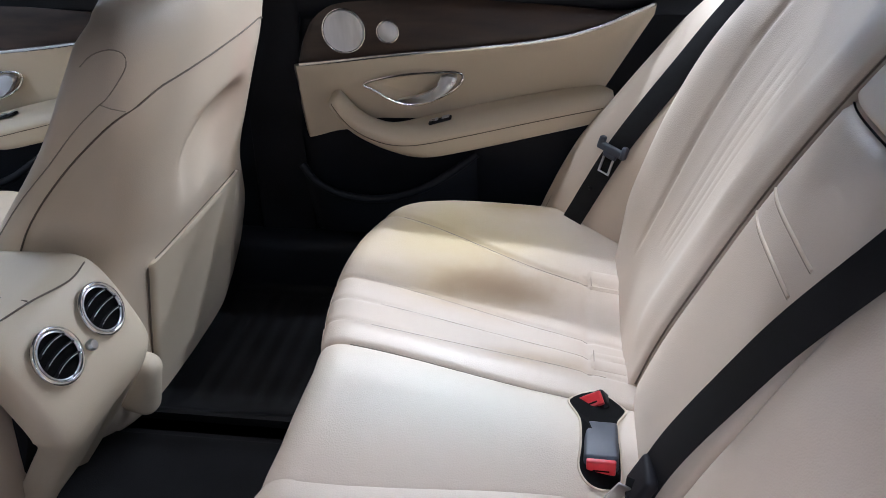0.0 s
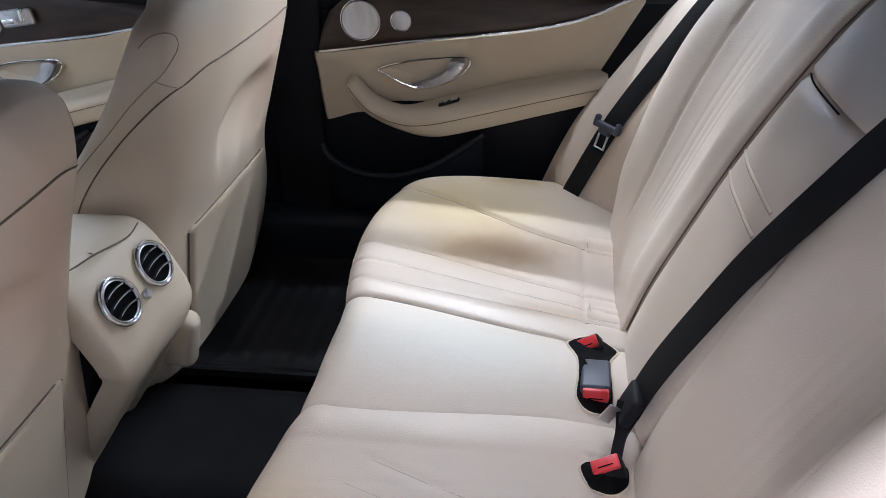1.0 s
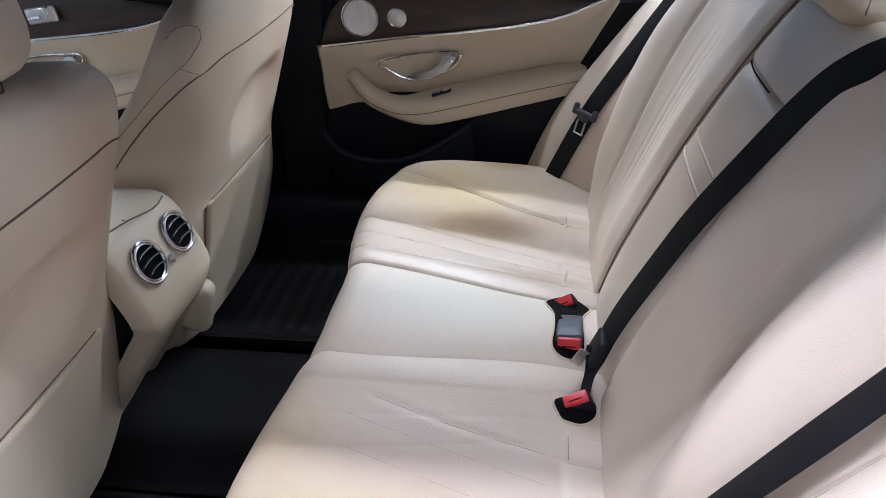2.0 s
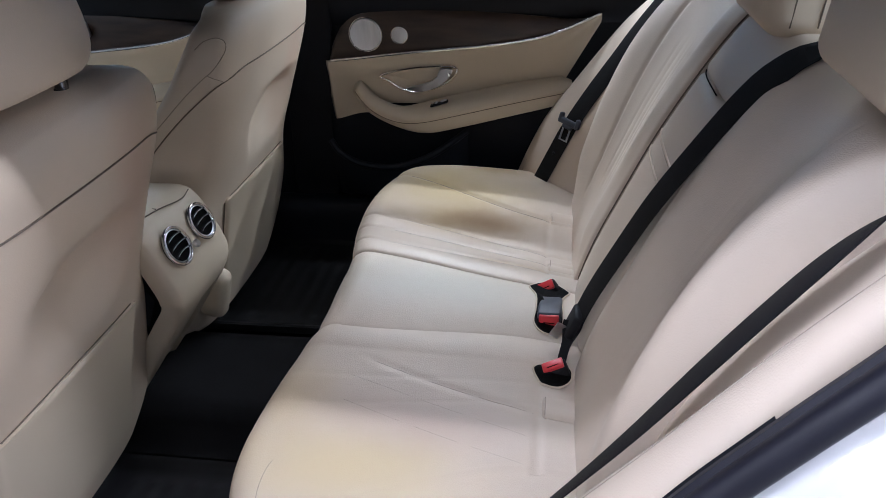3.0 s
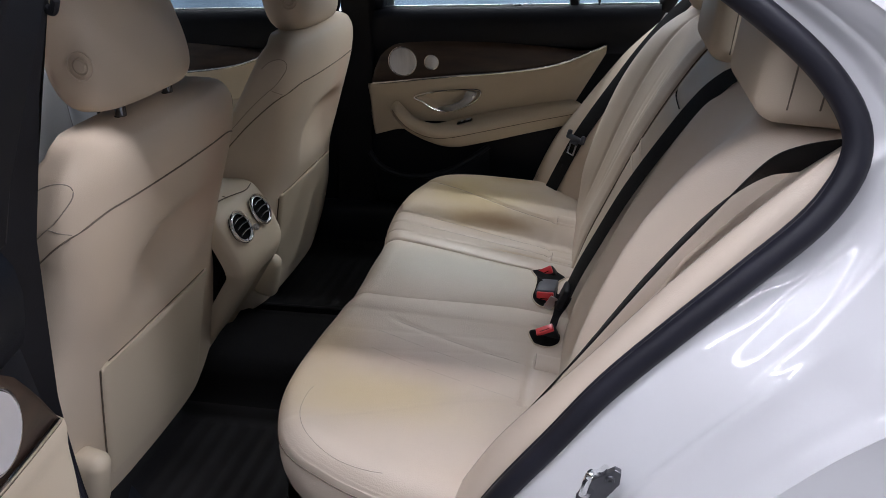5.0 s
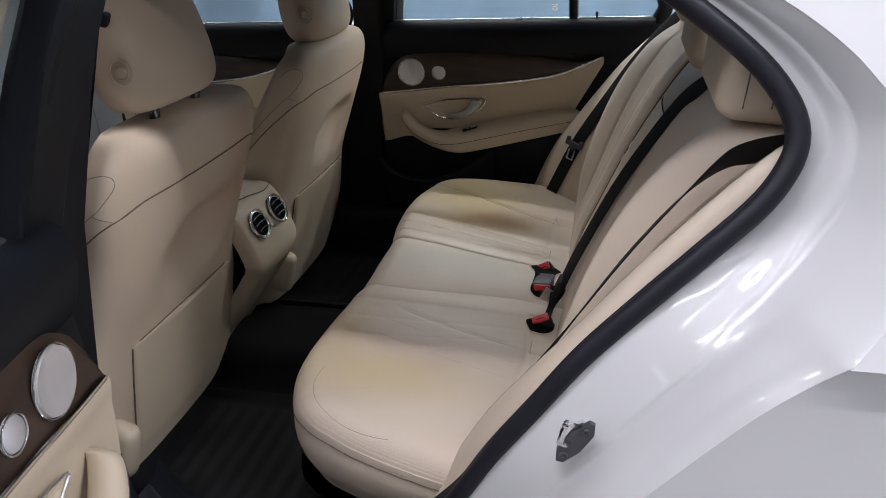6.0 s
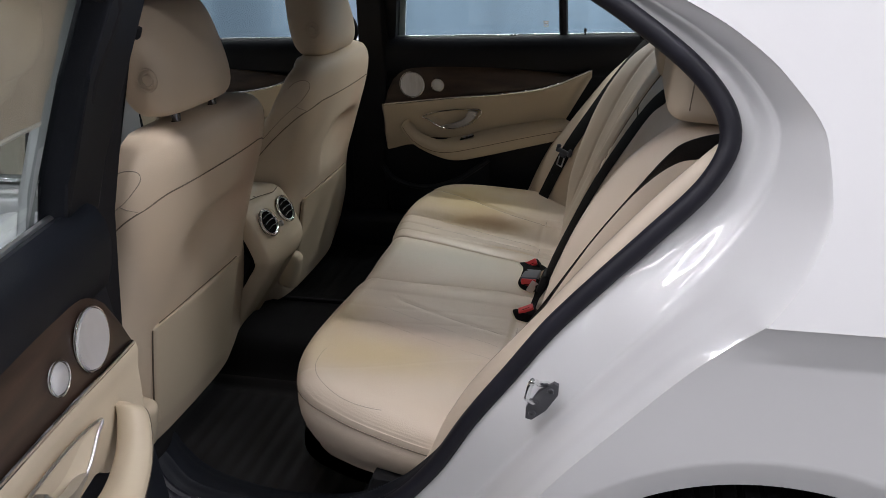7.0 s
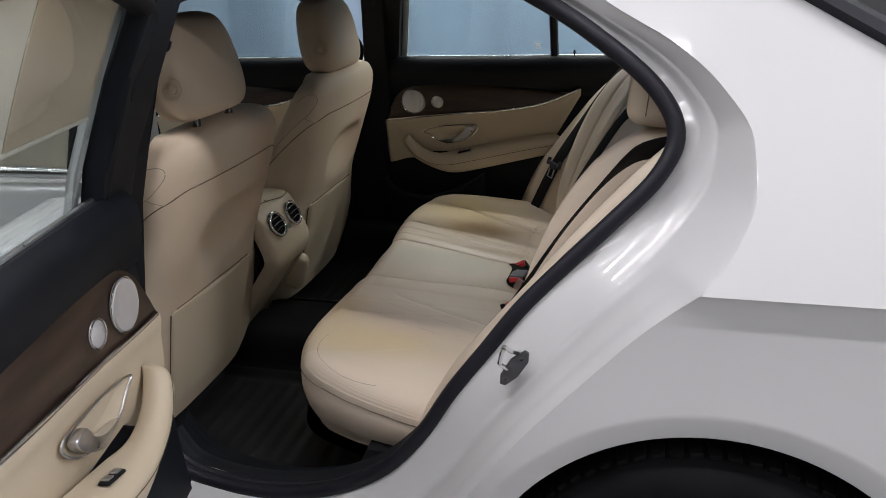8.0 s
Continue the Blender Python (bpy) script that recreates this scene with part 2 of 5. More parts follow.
wood = mat("walnut", (0.036, 0.021, 0.014), 0.42, var=0.55, scale=7, fine=60, relief=0.0001, stretch=(1.0, 1.0, 6.0), coat=0.15)
gloss_black = mat("gloss_black", (0.006, 0.006, 0.007), 0.15, var=0.1, scale=20, relief=0, spec=0.6)
smoked_chrome = mat("smoked_chrome", (0.16, 0.16, 0.17), 0.14, metal=1.0, var=0.05, scale=20, relief=0, rvar=0.04)
chrome = mat("chrome", (0.80, 0.80, 0.80), 0.16, metal=1.0, var=0.05, scale=20, relief=0, rvar=0.05)
satin = mat("satin_metal", (0.62, 0.62, 0.63), 0.30, metal=1.0, var=0.08, scale=30, fine=900, relief=0.0001)
dark_metal = mat("dark_metal", (0.10, 0.10, 0.11), 0.38, metal=0.7, var=0.15, scale=40, fine=600, relief=0.0001)
grille = mat("brushed_grille", (0.72, 0.72, 0.74), 0.42, metal=0.6, var=0.12, scale=9, fine=900, relief=0.0002, stretch=(6, 1, 1))
pale_cloth = mat("pale_shade", (0.78, 0.73, 0.68), 0.85, var=0.10, scale=4, fine=500, relief=0.0003)
light_thread = mat("pale_stitching", (0.28, 0.24, 0.19), 0.7, var=0.15, scale=40, relief=0)
grey_plastic = mat("blue_grey_plastic", (0.035, 0.040, 0.055), 0.45, var=0.2, scale=20, relief=0)
shade_cloth = mat("beige_shade", (0.66, 0.57, 0.49), 0.85, var=0.12, scale=4, fine=500, relief=0.0003)
for m in (pale_cloth, shade_cloth):
    # thin cloth lets light through
    N, L = m.node_tree.nodes, m.node_tree.links
    tl, mx = N.new("ShaderNodeBsdfTranslucent"), N.new("ShaderNodeMixShader")
    L.new(N["Principled BSDF"].inputs["Base Color"].links[0].from_socket, tl.inputs["Color"])
    L.new(N["Principled BSDF"].outputs[0], mx.inputs[1])
    L.new(tl.outputs[0], mx.inputs[2])
    L.new(mx.outputs[0], N["Material Output"].inputs["Surface"])
paint = mat("white_paint", (0.56, 0.56, 0.57), 0.32, var=0.015, scale=2, fine=900, relief=0, coat=1.0, rvar=0.02)
webbing = mat("black_webbing", (0.007, 0.007, 0.008), 0.7, var=0.25, scale=20, fine=900, relief=0.0004, stretch=(1, 1, 3), spec=0.2)
red = mat("red_button", (0.55, 0.03, 0.035), 0.35, var=0.1, scale=30, relief=0)
tyre_mat = mat("tyre_rubber", (0.006, 0.006, 0.007), 0.9, var=0.3, scale=12, fine=200, relief=0.0006, spec=0.12)
concrete = mat("garage_floor", (0.36, 0.36, 0.36), 0.45, var=0.2, scale=1.2, fine=40, relief=0.0008)
wall_mat = mat("painted_wall", (0.27, 0.26, 0.25), 0.8, var=0.06, scale=1.0, fine=60, relief=0.0008)
curtain_mat = mat("blue_grey_curtain", (0.20, 0.265, 0.36), 0.85, var=0.12, scale=1.4, fine=300, relief=0.0004, stretch=(3, 1, 0.3))
ceiling_mat = mat("ceiling_paint", (0.32, 0.32, 0.32), 0.85, var=0.05, scale=1.5, fine=60, relief=0.0005)


def glass_mat(name, col, dim):
    m = bpy.data.materials.new(name)
    m.use_nodes = True
    nt = m.node_tree
    N, L = nt.nodes, nt.links
    N.remove(N["Principled BSDF"])
    tr = N.new("ShaderNodeBsdfTransparent")
    tr.inputs["Color"].default_value = (*[c * dim for c in col], 1)
    gl = N.new("ShaderNodeBsdfGlossy")
    gl.inputs["Roughness"].default_value = 0.02
    lw = N.new("ShaderNodeLayerWeight")
    lw.inputs["Blend"].default_value = 0.5
    pw = N.new("ShaderNodeMath")
    pw.operation = "POWER"
    pw.inputs[1].default_value = 4.0
    L.new(lw.outputs["Facing"], pw.inputs[0])
    fr = N.new("ShaderNodeMath")
    fr.operation = "MULTIPLY_ADD"
    fr.inputs[1].default_value, fr.inputs[2].default_value = 0.6, 0.03
    L.new(pw.outputs[0], fr.inputs[0])
    mx = N.new("ShaderNodeMixShader")
    L.new(fr.outputs[0], mx.inputs[0])
    L.new(tr.outputs[0], mx.inputs[1])
    L.new(gl.outputs[0], mx.inputs[2])
    L.new(mx.outputs[0], N["Material Output"].inputs["Surface"])
    return m


glass = glass_mat("window_glass", (0.91, 0.955, 0.945), 0.9)


def lamp_mat():
    m = bpy.data.materials.new("tube_light")
    m.use_nodes = True
    b = m.node_tree.nodes["Principled BSDF"]
    b.inputs["Base Color"].default_value = (0.9, 0.9, 0.9, 1)
    b.inputs["Emission Color"].default_value = (1.0, 0.97, 0.95, 1)
    b.inputs["Emission Strength"].default_value = 4.0
    return m


tube_glow = lamp_mat()

# ---------- the garage ----------
X0, X1, Y0, Y1 = -6.5, 8.0, -9.5, 4.2
GROUND = -0.055


def flat_box(x0, x1, y0, y1, z0, z1):
    return prism([(x0, y0), (x1, y0), (x1, y1), (x0, y1)], z0, z1, put=lambda a, b, c: Vector((a, b, c)))


structure("floor", flat_box(X0, X1, Y0, Y1, GROUND - 0.1, GROUND), concrete, "grey painted concrete garage floor")
structure("ceiling", flat_box(X0, X1, Y0, Y1, CEIL, CEIL + 0.1), ceiling_mat, "plain grey garage ceiling")
structure("wall_north", flat_box(X0, X1, Y1, Y1 + 0.1, GROUND, CEIL), wall_mat, "plain grey-brown painted garage wall")
structure("wall_south", flat_box(X0, X1, Y0 - 0.1, Y0, GROUND, CEIL), wall_mat, "plain grey-brown painted garage wall")
structure("wall_west", flat_box(X0 - 0.1, X0, Y0 - 0.1, Y1 + 0.1, GROUND, CEIL), wall_mat, "plain grey-brown painted garage wall")
structure("wall_east", flat_box(X1, X1 + 0.1, Y0 - 0.1, Y1 + 0.1, GROUND, CEIL), wall_mat, "plain grey-brown painted garage wall")

rows = []
for k in range(241):
    x = lerp(X0 + 0.3, X1 - 0.3, k / 240)
    w = 0.05 * math.sin(x * 6.1) + 0.03 * math.sin(x * 3.3 + 1) + 0.006 * math.sin(x * 17)
    rows.append([(x, Y1 - 0.35 + w, z) for z in (GROUND, 1.0, 2.0, 2.7)])
back_rows = [[(p[0], p[1] + 0.004, p[2]) for p in r] for r in rows]
drape = thing("curtain", (0, Y1 - 0.35, 0), "blue-grey folded curtain hanging from a rail to the floor", "curtain")
part("cloth", slab(rows, back_rows), curtain_mat, drape, "blue-grey cloth")
part("rail", tube([(X0 + 0.2, Y1 - 0.35, 2.71), (X1 - 0.2, Y1 - 0.35, 2.71)], 0.015, 10), satin, drape, "metal curtain rail")
for k in range(6):
    x = lerp(X0 + 0.5, X1 - 0.5, k / 5)
    part("bracket", rbox((x, Y1 - 0.175, 2.71), (0.03, 0.35, 0.02), 0.004), satin, drape)


def tube_lamp():
    lamp = thing("ceiling_light", (0, 0, CEIL), "fluorescent batten light on the unseen ceiling, some added as fill", "light", "ceiling lights")
    part("housing", rbox((0, 0, CEIL - 0.03), (0.14, TUBE_LEN, 0.056), 0.01), ceiling_mat, lamp, "white metal housing")
    part("diffuser", rbox((0, 0, CEIL - 0.085), (0.055, TUBE_LEN - 0.06, 0.05), 0.02), tube_glow, lamp, "glowing diffuser")
    return lamp


first = tube_lamp()
for i, (x, y, k, tint) in enumerate(TUBES):
    m = pose(x, y, CEIL, 0, 0, 90)
    if i == 0:
        first.matrix_basis = m
    else:
        copy_thing(first, m)
    li = bpy.data.lights.new("tube_light", "AREA")
    li.shape, li.size, li.size_y, li.energy = "RECTANGLE", 0.06, TUBE_LEN, LAMP_W * k
    li.color = tint
    lo = new("tube_light", li)
    lo.matrix_basis = pose(x, y, CEIL - 0.125, 0, 0, 90)

# ---------- car body ----------
car = thing("car_body", (0.6, -0.6, 0.0), "glossy white saloon car body with one rear doorway open", "car")

# the doorway's rubber seal runs round this outline (x, z); y follows the body's lean
LEAN = herm((0.30, 0.50, 0.70, 0.90, 1.00, 1.08, 1.16, 1.24, 1.32, 1.40), (-0.782, -0.768, -0.748, -0.722, -0.708, -0.682, -0.650, -0.625, -0.598, -0.568))


def lean(z):
    """How far out the doorway's rim stands at a height."""
    return LEAN(z)


def on_seal(p):
    return Vector((p[0], lean(p[1]), p[1]))


SEAL = [(-0.46, 1.345), (-0.10, 1.385), (0.16, 1.368), (0.33, 1.290), (0.43, 1.228), (0.52, 1.155), (0.558, 1.088), (0.535, 1.022), (0.462, 0.940), (0.392, 0.866), (0.318, 0.784), (0.256, 0.700), (0.190, 0.610), (0.122, 0.503),
        (0.036, 0.412), (-0.09, 0.346), (-0.25, 0.320), (-0.40, 0.342), (-0.46, 0.41), (-0.485, 0.55), (-0.49, 0.9)]
seal_pts = spline([(x, 0, z) for x, z in SEAL], 6, closed=True)
seal_pts = [on_seal((p.x, p.z)) for p in seal_pts]
part("door_seal", tube(seal_pts, 0.0155, 10, True, up=(0, 1, 0), flat=0.95), rubber, car, "soft black rubber door seal")
part("seal_lip", tube([p + Vector((0, 0.02, 0)) for p in seal_pts], 0.010, 8, True, up=(0, 1, 0)), rubber, car, "black rubber lip")

# door shut line on the outer skin, x at a height
SHUT = herm((0.30, 0.36, 0.45, 0.526, 0.64, 0.739, 0.829, 0.898, 0.959, 1.026, 1.095, 1.169, 1.225, 1.265, 1.32, 1.38, 1.42), (0.135, 0.160, 0.208, 0.259, 0.343, 0.432, 0.517, 0.592, 0.641, 0.666, 0.660, 0.610, 0.542, 0.471, 0.37, 0.20, 0.05))
ARCH_C, ARCH_R = (0.645, 0.28), 0.384
# the outer skin leans in above a crisp waist crease and is undercut below it
SKIN = herm((0.14, 0.40, 0.55, 0.66, 0.76, 0.83, 0.872, 0.897), (-0.905, -0.921, -0.919, -0.908, -0.893, -0.884, -0.881, -0.886))
SHOULDER = herm((0.901, 0.93, 0.97, 1.03, 1.10, 1.17, 1.25, 1.33, 1.42), (-0.889, -0.869, -0.841, -0.800, -0.752, -0.706, -0.656, -0.608, -0.556))


def side(x, z):
    """The outer skin's y on the near side."""
    y = SKIN(z) if z < 0.899 else SHOULDER(z)
    return y + 0.05 * max(x - 0.9, 0) ** 2


# jamb between the seal and the shut line, seen with the door open
right = [p for p in SEAL[2:18]]
jamb_pts = spline([(x, 0, z) for x, z in right], 8)


def resample(pts, n):
    L = [0.0]
    for i in range(1, len(pts)):
        L.append(L[-1] + (pts[i] - pts[i - 1]).length)
    out = []
    for k in range(n):
        q = L[-1] * k / (n - 1)
        i = 0
        while i < len(L) - 2 and L[i + 1] < q:
            i += 1
        out.append(pts[i].lerp(pts[i + 1], (q - L[i]) / max(L[i + 1] - L[i], 1e-9)))
    return out


NJ = 150
inner_rim = resample(jamb_pts, NJ)
outer_rim = resample([Vector((SHUT(z), 0, z)) for z in [lerp(1.385, 0.46, k / 300) for k in range(301)]] + spline([(0.205, 0, 0.45), (0.155, 0, 0.39), (0.07, 0, 0.338), (-0.05, 0, 0.308), (-0.2, 0, 0.295), (-0.38, 0, 0.295)], 8), NJ)
rows = []
for p, q in zip(inner_rim, outer_rim):
    s = on_seal((p.x, p.z))
    o = Vector((q.x + 0.002, side(q.x, q.z) + 0.004, q.z))
    row = [s + Vector((0, 0.03, 0)), s.copy()]
    high = smooth01((q.z - 0.80) / 0.2)
    for t in [0.04 + 0.96 * k / 40 for k in range(41)]:
        c = s.lerp(o, t)
        step = smooth01((t - lerp(0.66, 0.58, high)) / lerp(0.30, 0.40, high))
        shelf = 0.07
        ridge = smooth01((t - 0.34) / 0.20) * shelf
        band = max(0.0, (t - 0.60) / 0.40) ** 0.9 * (1 - shelf)
        up = s.y + 0.013 * smooth01(t / 0.12) * (1 - smooth01((t - 0.3) / 0.3)) + (o.y - s.y) * (ridge + band)
        low = lerp(s.y + 0.004 * smooth01(t / 0.15), o.y, 0.75 * t ** 1.15 + 0.25 * step)
        c.y = lerp(low, up, high)
        c.y += (0.005 * bump(t, 0.70, 0.03) - 0.003 * bump(t, 0.77, 0.03) + 0.004 * bump(t, 0.87, 0.025)) * (1 - high)
        row.append(c)
    row.append(o + Vector((0.003, -0.003, 0)))
    rows.append(row)
part("door_jamb", grid(rows)[0], paint, car, "glossy white painted door jamb", 60)

# rear wing and roof pillar as one skin
rows = []
ZS = [lerp(0.14, 0.895, k / 70) for k in range(71)] + [0.8985, 0.8995] + [lerp(0.903, 1.415, k / 50) for k in range(51)]
NZ, NX = len(ZS) - 1, 120
for i in range(NZ + 1):
    z = ZS[i]
    xs = SHUT(z) + 0.004
    xe = 1.66 if z < 0.98 else lerp(1.66, 1.19, smooth01((z - 0.98) / 0.05)) if z < 1.03 else 1.19 - (z - 1.03) * 1.75
    row = []
    for j in range(NX + 1):
        u = j / NX
        x = lerp(xs, max(xe, xs + 0.02), u)
        row.append(Vector((x, side(x, z), z)))
    rows.append(row)
bm, V = grid(rows)
CX, CZ = ARCH_C
ring_r = ARCH_R + 0.045
dead = [f for f in bm.faces if all(math.hypot(v.co.x - CX, v.co.z - CZ) < ring_r for v in f.verts)]
bmesh.ops.delete(bm, geom=dead, context="FACES")
for v in bm.verts:
    r = math.hypot(v.co.x - CX, v.co.z - CZ)
    if r < ring_r:
        k = ring_r / max(r, 1e-4)
        v.co.x, v.co.z = CX + (v.co.x - CX) * k, CZ + (v.co.z - CZ) * k
        v.co.y = side(v.co.x, v.co.z)
part("rear_wing", bm, paint, car, "glossy white rear wing and roof pillar", 50)
rows = []
for k in range(97):
    a = radians(lerp(-12, 192, k / 96))
    row = []
    for r, dy in ((ring_r + 0.006, 0.0003), (ring_r, -0.0004), (ring_r - 0.008, 0.001), (ARCH_R + 0.022, 0.0055), (ARCH_R + 0.004, 0.0105), (ARCH_R, 0.0125), (ARCH_R - 0.001, 0.017), (ARCH_R + 0.002, 0.034), (ARCH_R + 0.02, 0.038)):
        x, z = CX + r * math.cos(a), CZ + r * math.sin(a)
        row.append(Vector((x, side(x, max(z, 0.14)) + dy, z)))
    rows.append(row)
part("wheel_arch_lip", grid(rows)[0], paint, car, "flared white wheel arch edge", 50)
rows = []
for k in range(49):
    a = radians(lerp(-10, 190, k / 48))
    rows.append([Vector((CX + r * math.cos(a), y, CZ + r * math.sin(a))) for r, y in ((ARCH_R + 0.004, -0.89), (ARCH_R + 0.015, -0.80), (ARCH_R + 0.015, -0.56), (0.01, -0.555))])
part("wheel_arch_liner", grid(rows)[0], carpet, car, "black felt wheel arch liner")

# roof, tail, far side and nose shut the body
ROOF = herm((-1.35, -0.9, -0.3, 0.2, 0.55, 0.8, 1.0), (1.30, 1.405, 1.455, 1.445, 1.395, 1.31, 1.20))
rows, under = [], []
for i in range(41):
    x = lerp(-1.35, 0.62, i / 40)
    top = ROOF(x)
    rows.append([Vector((x, 0.60 * s, top - 0.05 * abs(s) ** 2.6 - 0.02 * abs(s) ** 8)) for s in [-1 + 2 * j / 24 for j in range(25)]])
    under.append([p - Vector((0, 0, 0.035)) for p in rows[-1]])
part("roof", slab(rows, under), paint, car, "white roof panel")
rows = [[Vector((p.x, p.y * 0.97, p.z - 0.004)) for p in r] for r in under]
part("headliner", slab(rows, [[p - Vector((0, 0, 0.012)) for p in r] for r in rows]), headliner, car, "black fabric headliner")
# roof rail over the near doorway
rail = spline([(-1.0, -0.630, 1.33), (-0.46, -0.615, 1.382), (-0.1, -0.602, 1.408), (0.16, -0.606, 1.396), (0.34, -0.642, 1.322)], 6)
part("roof_rail", tube(rail, 0.026, 10, flat=1.4), paint, car, "white roof rail above the doorway")
# rear screen with its black rim
scr = []
for i in range(9):
    t = i / 8
    scr.append([Vector((1.205 - (lerp(1.385, 1.03, t) - 1.03) * 1.75 + 0.05 * (1 - s * s), s * (-side(0.8, lerp(1.385, 1.03, t)) - 0.01), lerp(1.385, 1.03, t) + 0.012 * (1 - s * s))) for s in [-1 + 2 * j / 12 for j in range(13)]])
part("rear_screen", slab(scr, [[p - Vector((0.003, 0, 0.004)) for p in r] for r in scr]), glass, car, "tinted rear screen")
rim = [Vector((1.198 - (z - 1.03) * 1.75, side(0.8, z) + 0.008, z)) for z in [lerp(1.385, 1.03, k / 16) for k in range(17)]]
part("screen_seal", tube(rim, 0.018, 8, flat=1.6), rubber, car, "black rear screen seal")
part("boot_lid", prism([(1.1, -0.70), (1.64, -0.66), (1.68, 0), (1.64, 0.66), (1.1, 0.70)], 0.95, 1.04, put=lambda a, b, c: Vector((a, b, c)), bevel=0.02), paint, car, "white boot lid")
part("tail", prism([(1.58, -0.82), (1.72, -0.6), (1.76, 0), (1.72, 0.6), (1.58, 0.82)], 0.30, 1.0, put=lambda a, b, c: Vector((a, b, c)), bevel=0.03), paint, car, "white tail panel")
far = []
for i in range(13):
    z = lerp(0.30, 1.0, i / 12)
    far.append([Vector((x, 0.90 - 0.02 * ((z - 0.7) / 0.3) ** 2, z)) for x in (-1.7, -1.2, -0.5, 0.2, 0.9, 1.4, 1.6)])
part("far_side", slab(far, [[p - Vector((0, 0.012, 0)) for p in r] for r in far]), paint, car, "white body side")
part("nose", prism([(-1.62, 0.30), (-1.62, 1.0), (-1.95, 0.965), (-2.35, 0.90), (-2.62, 0.80), (-2.74, 0.66), (-2.76, 0.36), (-2.6, 0.26)], -0.86, 0.86, bevel=0.07, segs=4), paint, car, "white bonnet and nose")
part("windscreen", slab([[Vector((lerp(-1.75, -1.15, t), s * 0.62, lerp(0.98, 1.36, t))) for s in (-1, -.5, 0, .5, 1)] for t in (0, .25, .5, .75, 1)], [[Vector((lerp(-1.75, -1.15, t), s * 0.62, lerp(0.98, 1.36, t) - 0.006)) for s in (-1, -.5, 0, .5, 1)] for t in (0, .25, .5, .75, 1)]), glass, car, "curved windscreen")

# sill below the doorway
part("rocker", prism([(-1.6, 0.14), (0.17, 0.14), (0.17, 0.298), (-1.6, 0.298)], -0.905, -0.80, bevel=0.015), paint, car, "white rocker panel")
# black inner sill trim sweeping up beside the cushion, from the seal inwards
sill = resample([on_seal((p.x, p.z)) for p in spline([(x, 0, z) for x, z in SEAL[9:19]], 8)], 90)
rows = []
for i, p in enumerate(sill):
    d = sill[min(i + 1, 89)] - sill[max(i - 1, 0)]
    inw = Vector((d.z, 0, -d.x)).normalized()
    inw = inw if inw.dot(Vector((-0.1, 0, 0.95)) - Vector((p.x, 0, p.z))) > 0 else -inw
    t = i / 89
    wide = smooth01((t - 0.17) / 0.36)
    row = []
    for k in range(25):
        w = k / 24
        h = lerp(0.0, 0.006, wide) * math.sin(math.pi * min(w * 1.25, 1)) ** 0.8 - 0.12 * wide * max(w - 0.30, 0) ** 1.2
        h += 0.0022 * bump(w, 0.20, 0.025) + 0.0018 * bump(w, 0.30, 0.025)
        row.append(p + Vector((0, 0.010 + lerp(0.03, 0.17, wide) * w, 0)) + inw * h)
    rows.append(row)
part("sill_trim", slab(rows, [[q - Vector((0, 0, 0.02)) for q in r] for r in rows]), soft_black, car, "black plastic sill trim, scuffed")

# floor pan and tunnel
part("floor_pan", flat_box(-1.7, 0.20, -0.74, 0.74, 0.20, 0.235), carpet, car, "black carpeted floor")
hump = [[Vector((x, y, 0.235 + 0.075 * smooth01((0.20 - abs(y)) / 0.09))) for y in [-0.25 + 0.5 * j / 20 for j in range(21)]] for x in (-1.7, -1.0, -0.6, -0.3, -0.05)]
part("tunnel", grid(hump)[0], carpet, car, "black carpeted centre tunnel")
part("seat_base", prism([(-0.10, 0.235), (-0.02, 0.40), (0.25, 0.40), (0.25, 0.235)], -0.70, 0.70, bevel=0.01), carpet, car, "black carpeted seat base")
part("far_sill_trim", rbox((-0.25, 0.725, 0.30), (0.95, 0.09, 0.16), 0.03), soft_black, car, "black sill trim below the closed doors")
# far pillar between the doors, and its near twin
for s, nm in ((1, "far"), (-1, "near")):
    o = [(-0.585, 0.25), (-0.43, 0.25), (-0.445, 0.62), (-0.415, 0.80), (-0.385, 1.02), (-0.345, 1.40), (-0.44, 1.40), (-0.49, 1.0), (-0.55, 0.7)]
    lo, hi = (0.74, 0.82) if s > 0 else (-0.83, -0.75)
    if s < 0:
        o = [(-0.56, 0.25), (-0.47, 0.25), (-0.445, 0.55), (-0.425, 0.70), (-0.400, 0.83), (-0.375, 0.955), (-0.348, 1.05), (-0.325, 1.135), (-0.290, 1.26), (-0.25, 1.40), (-0.40, 1.40), (-0.47, 1.0), (-0.53, 0.7)]

    def place(a, b, c, s=s):
        return Vector((a - (0.03 if s < 0 else 0), c - s * (0.42 if s > 0 else 0.2) * max(b - 1.05, 0), b))
    part("door_pillar", prism(o, lo, hi, put=place, bevel=0.01), black, car, "black pillar trim between the doors")
# pillar trims behind the rear seat
for s in (1, -1):
    rows = []
    for i in range(9):
        z = lerp(1.0, 1.40, i / 8)
        rows.append([Vector((x, s * (0.715 if s > 0 else 0.630) - s * 0.46 * max(z - 1.05, 0), z)) for x in (0.60 - 0.9 * max(z - 1.12, 0), 0.68, 0.8, 1.02)])
    part("roof_pillar_trim", slab(rows, [[p + Vector((0, s * 0.02, 0)) for p in r] for r in rows]), headliner, car, "black roof pillar trim")
part("parcel_shelf", flat_box(0.60, 1.05, -0.66, 0.66, 1.0, 1.03), black, car, "black parcel shelf")
part("rear_bulkhead", flat_box(0.60, 0.62, -0.70, 0.70, 0.25, 1.0), black, car, "black bulkhead behind the seat")

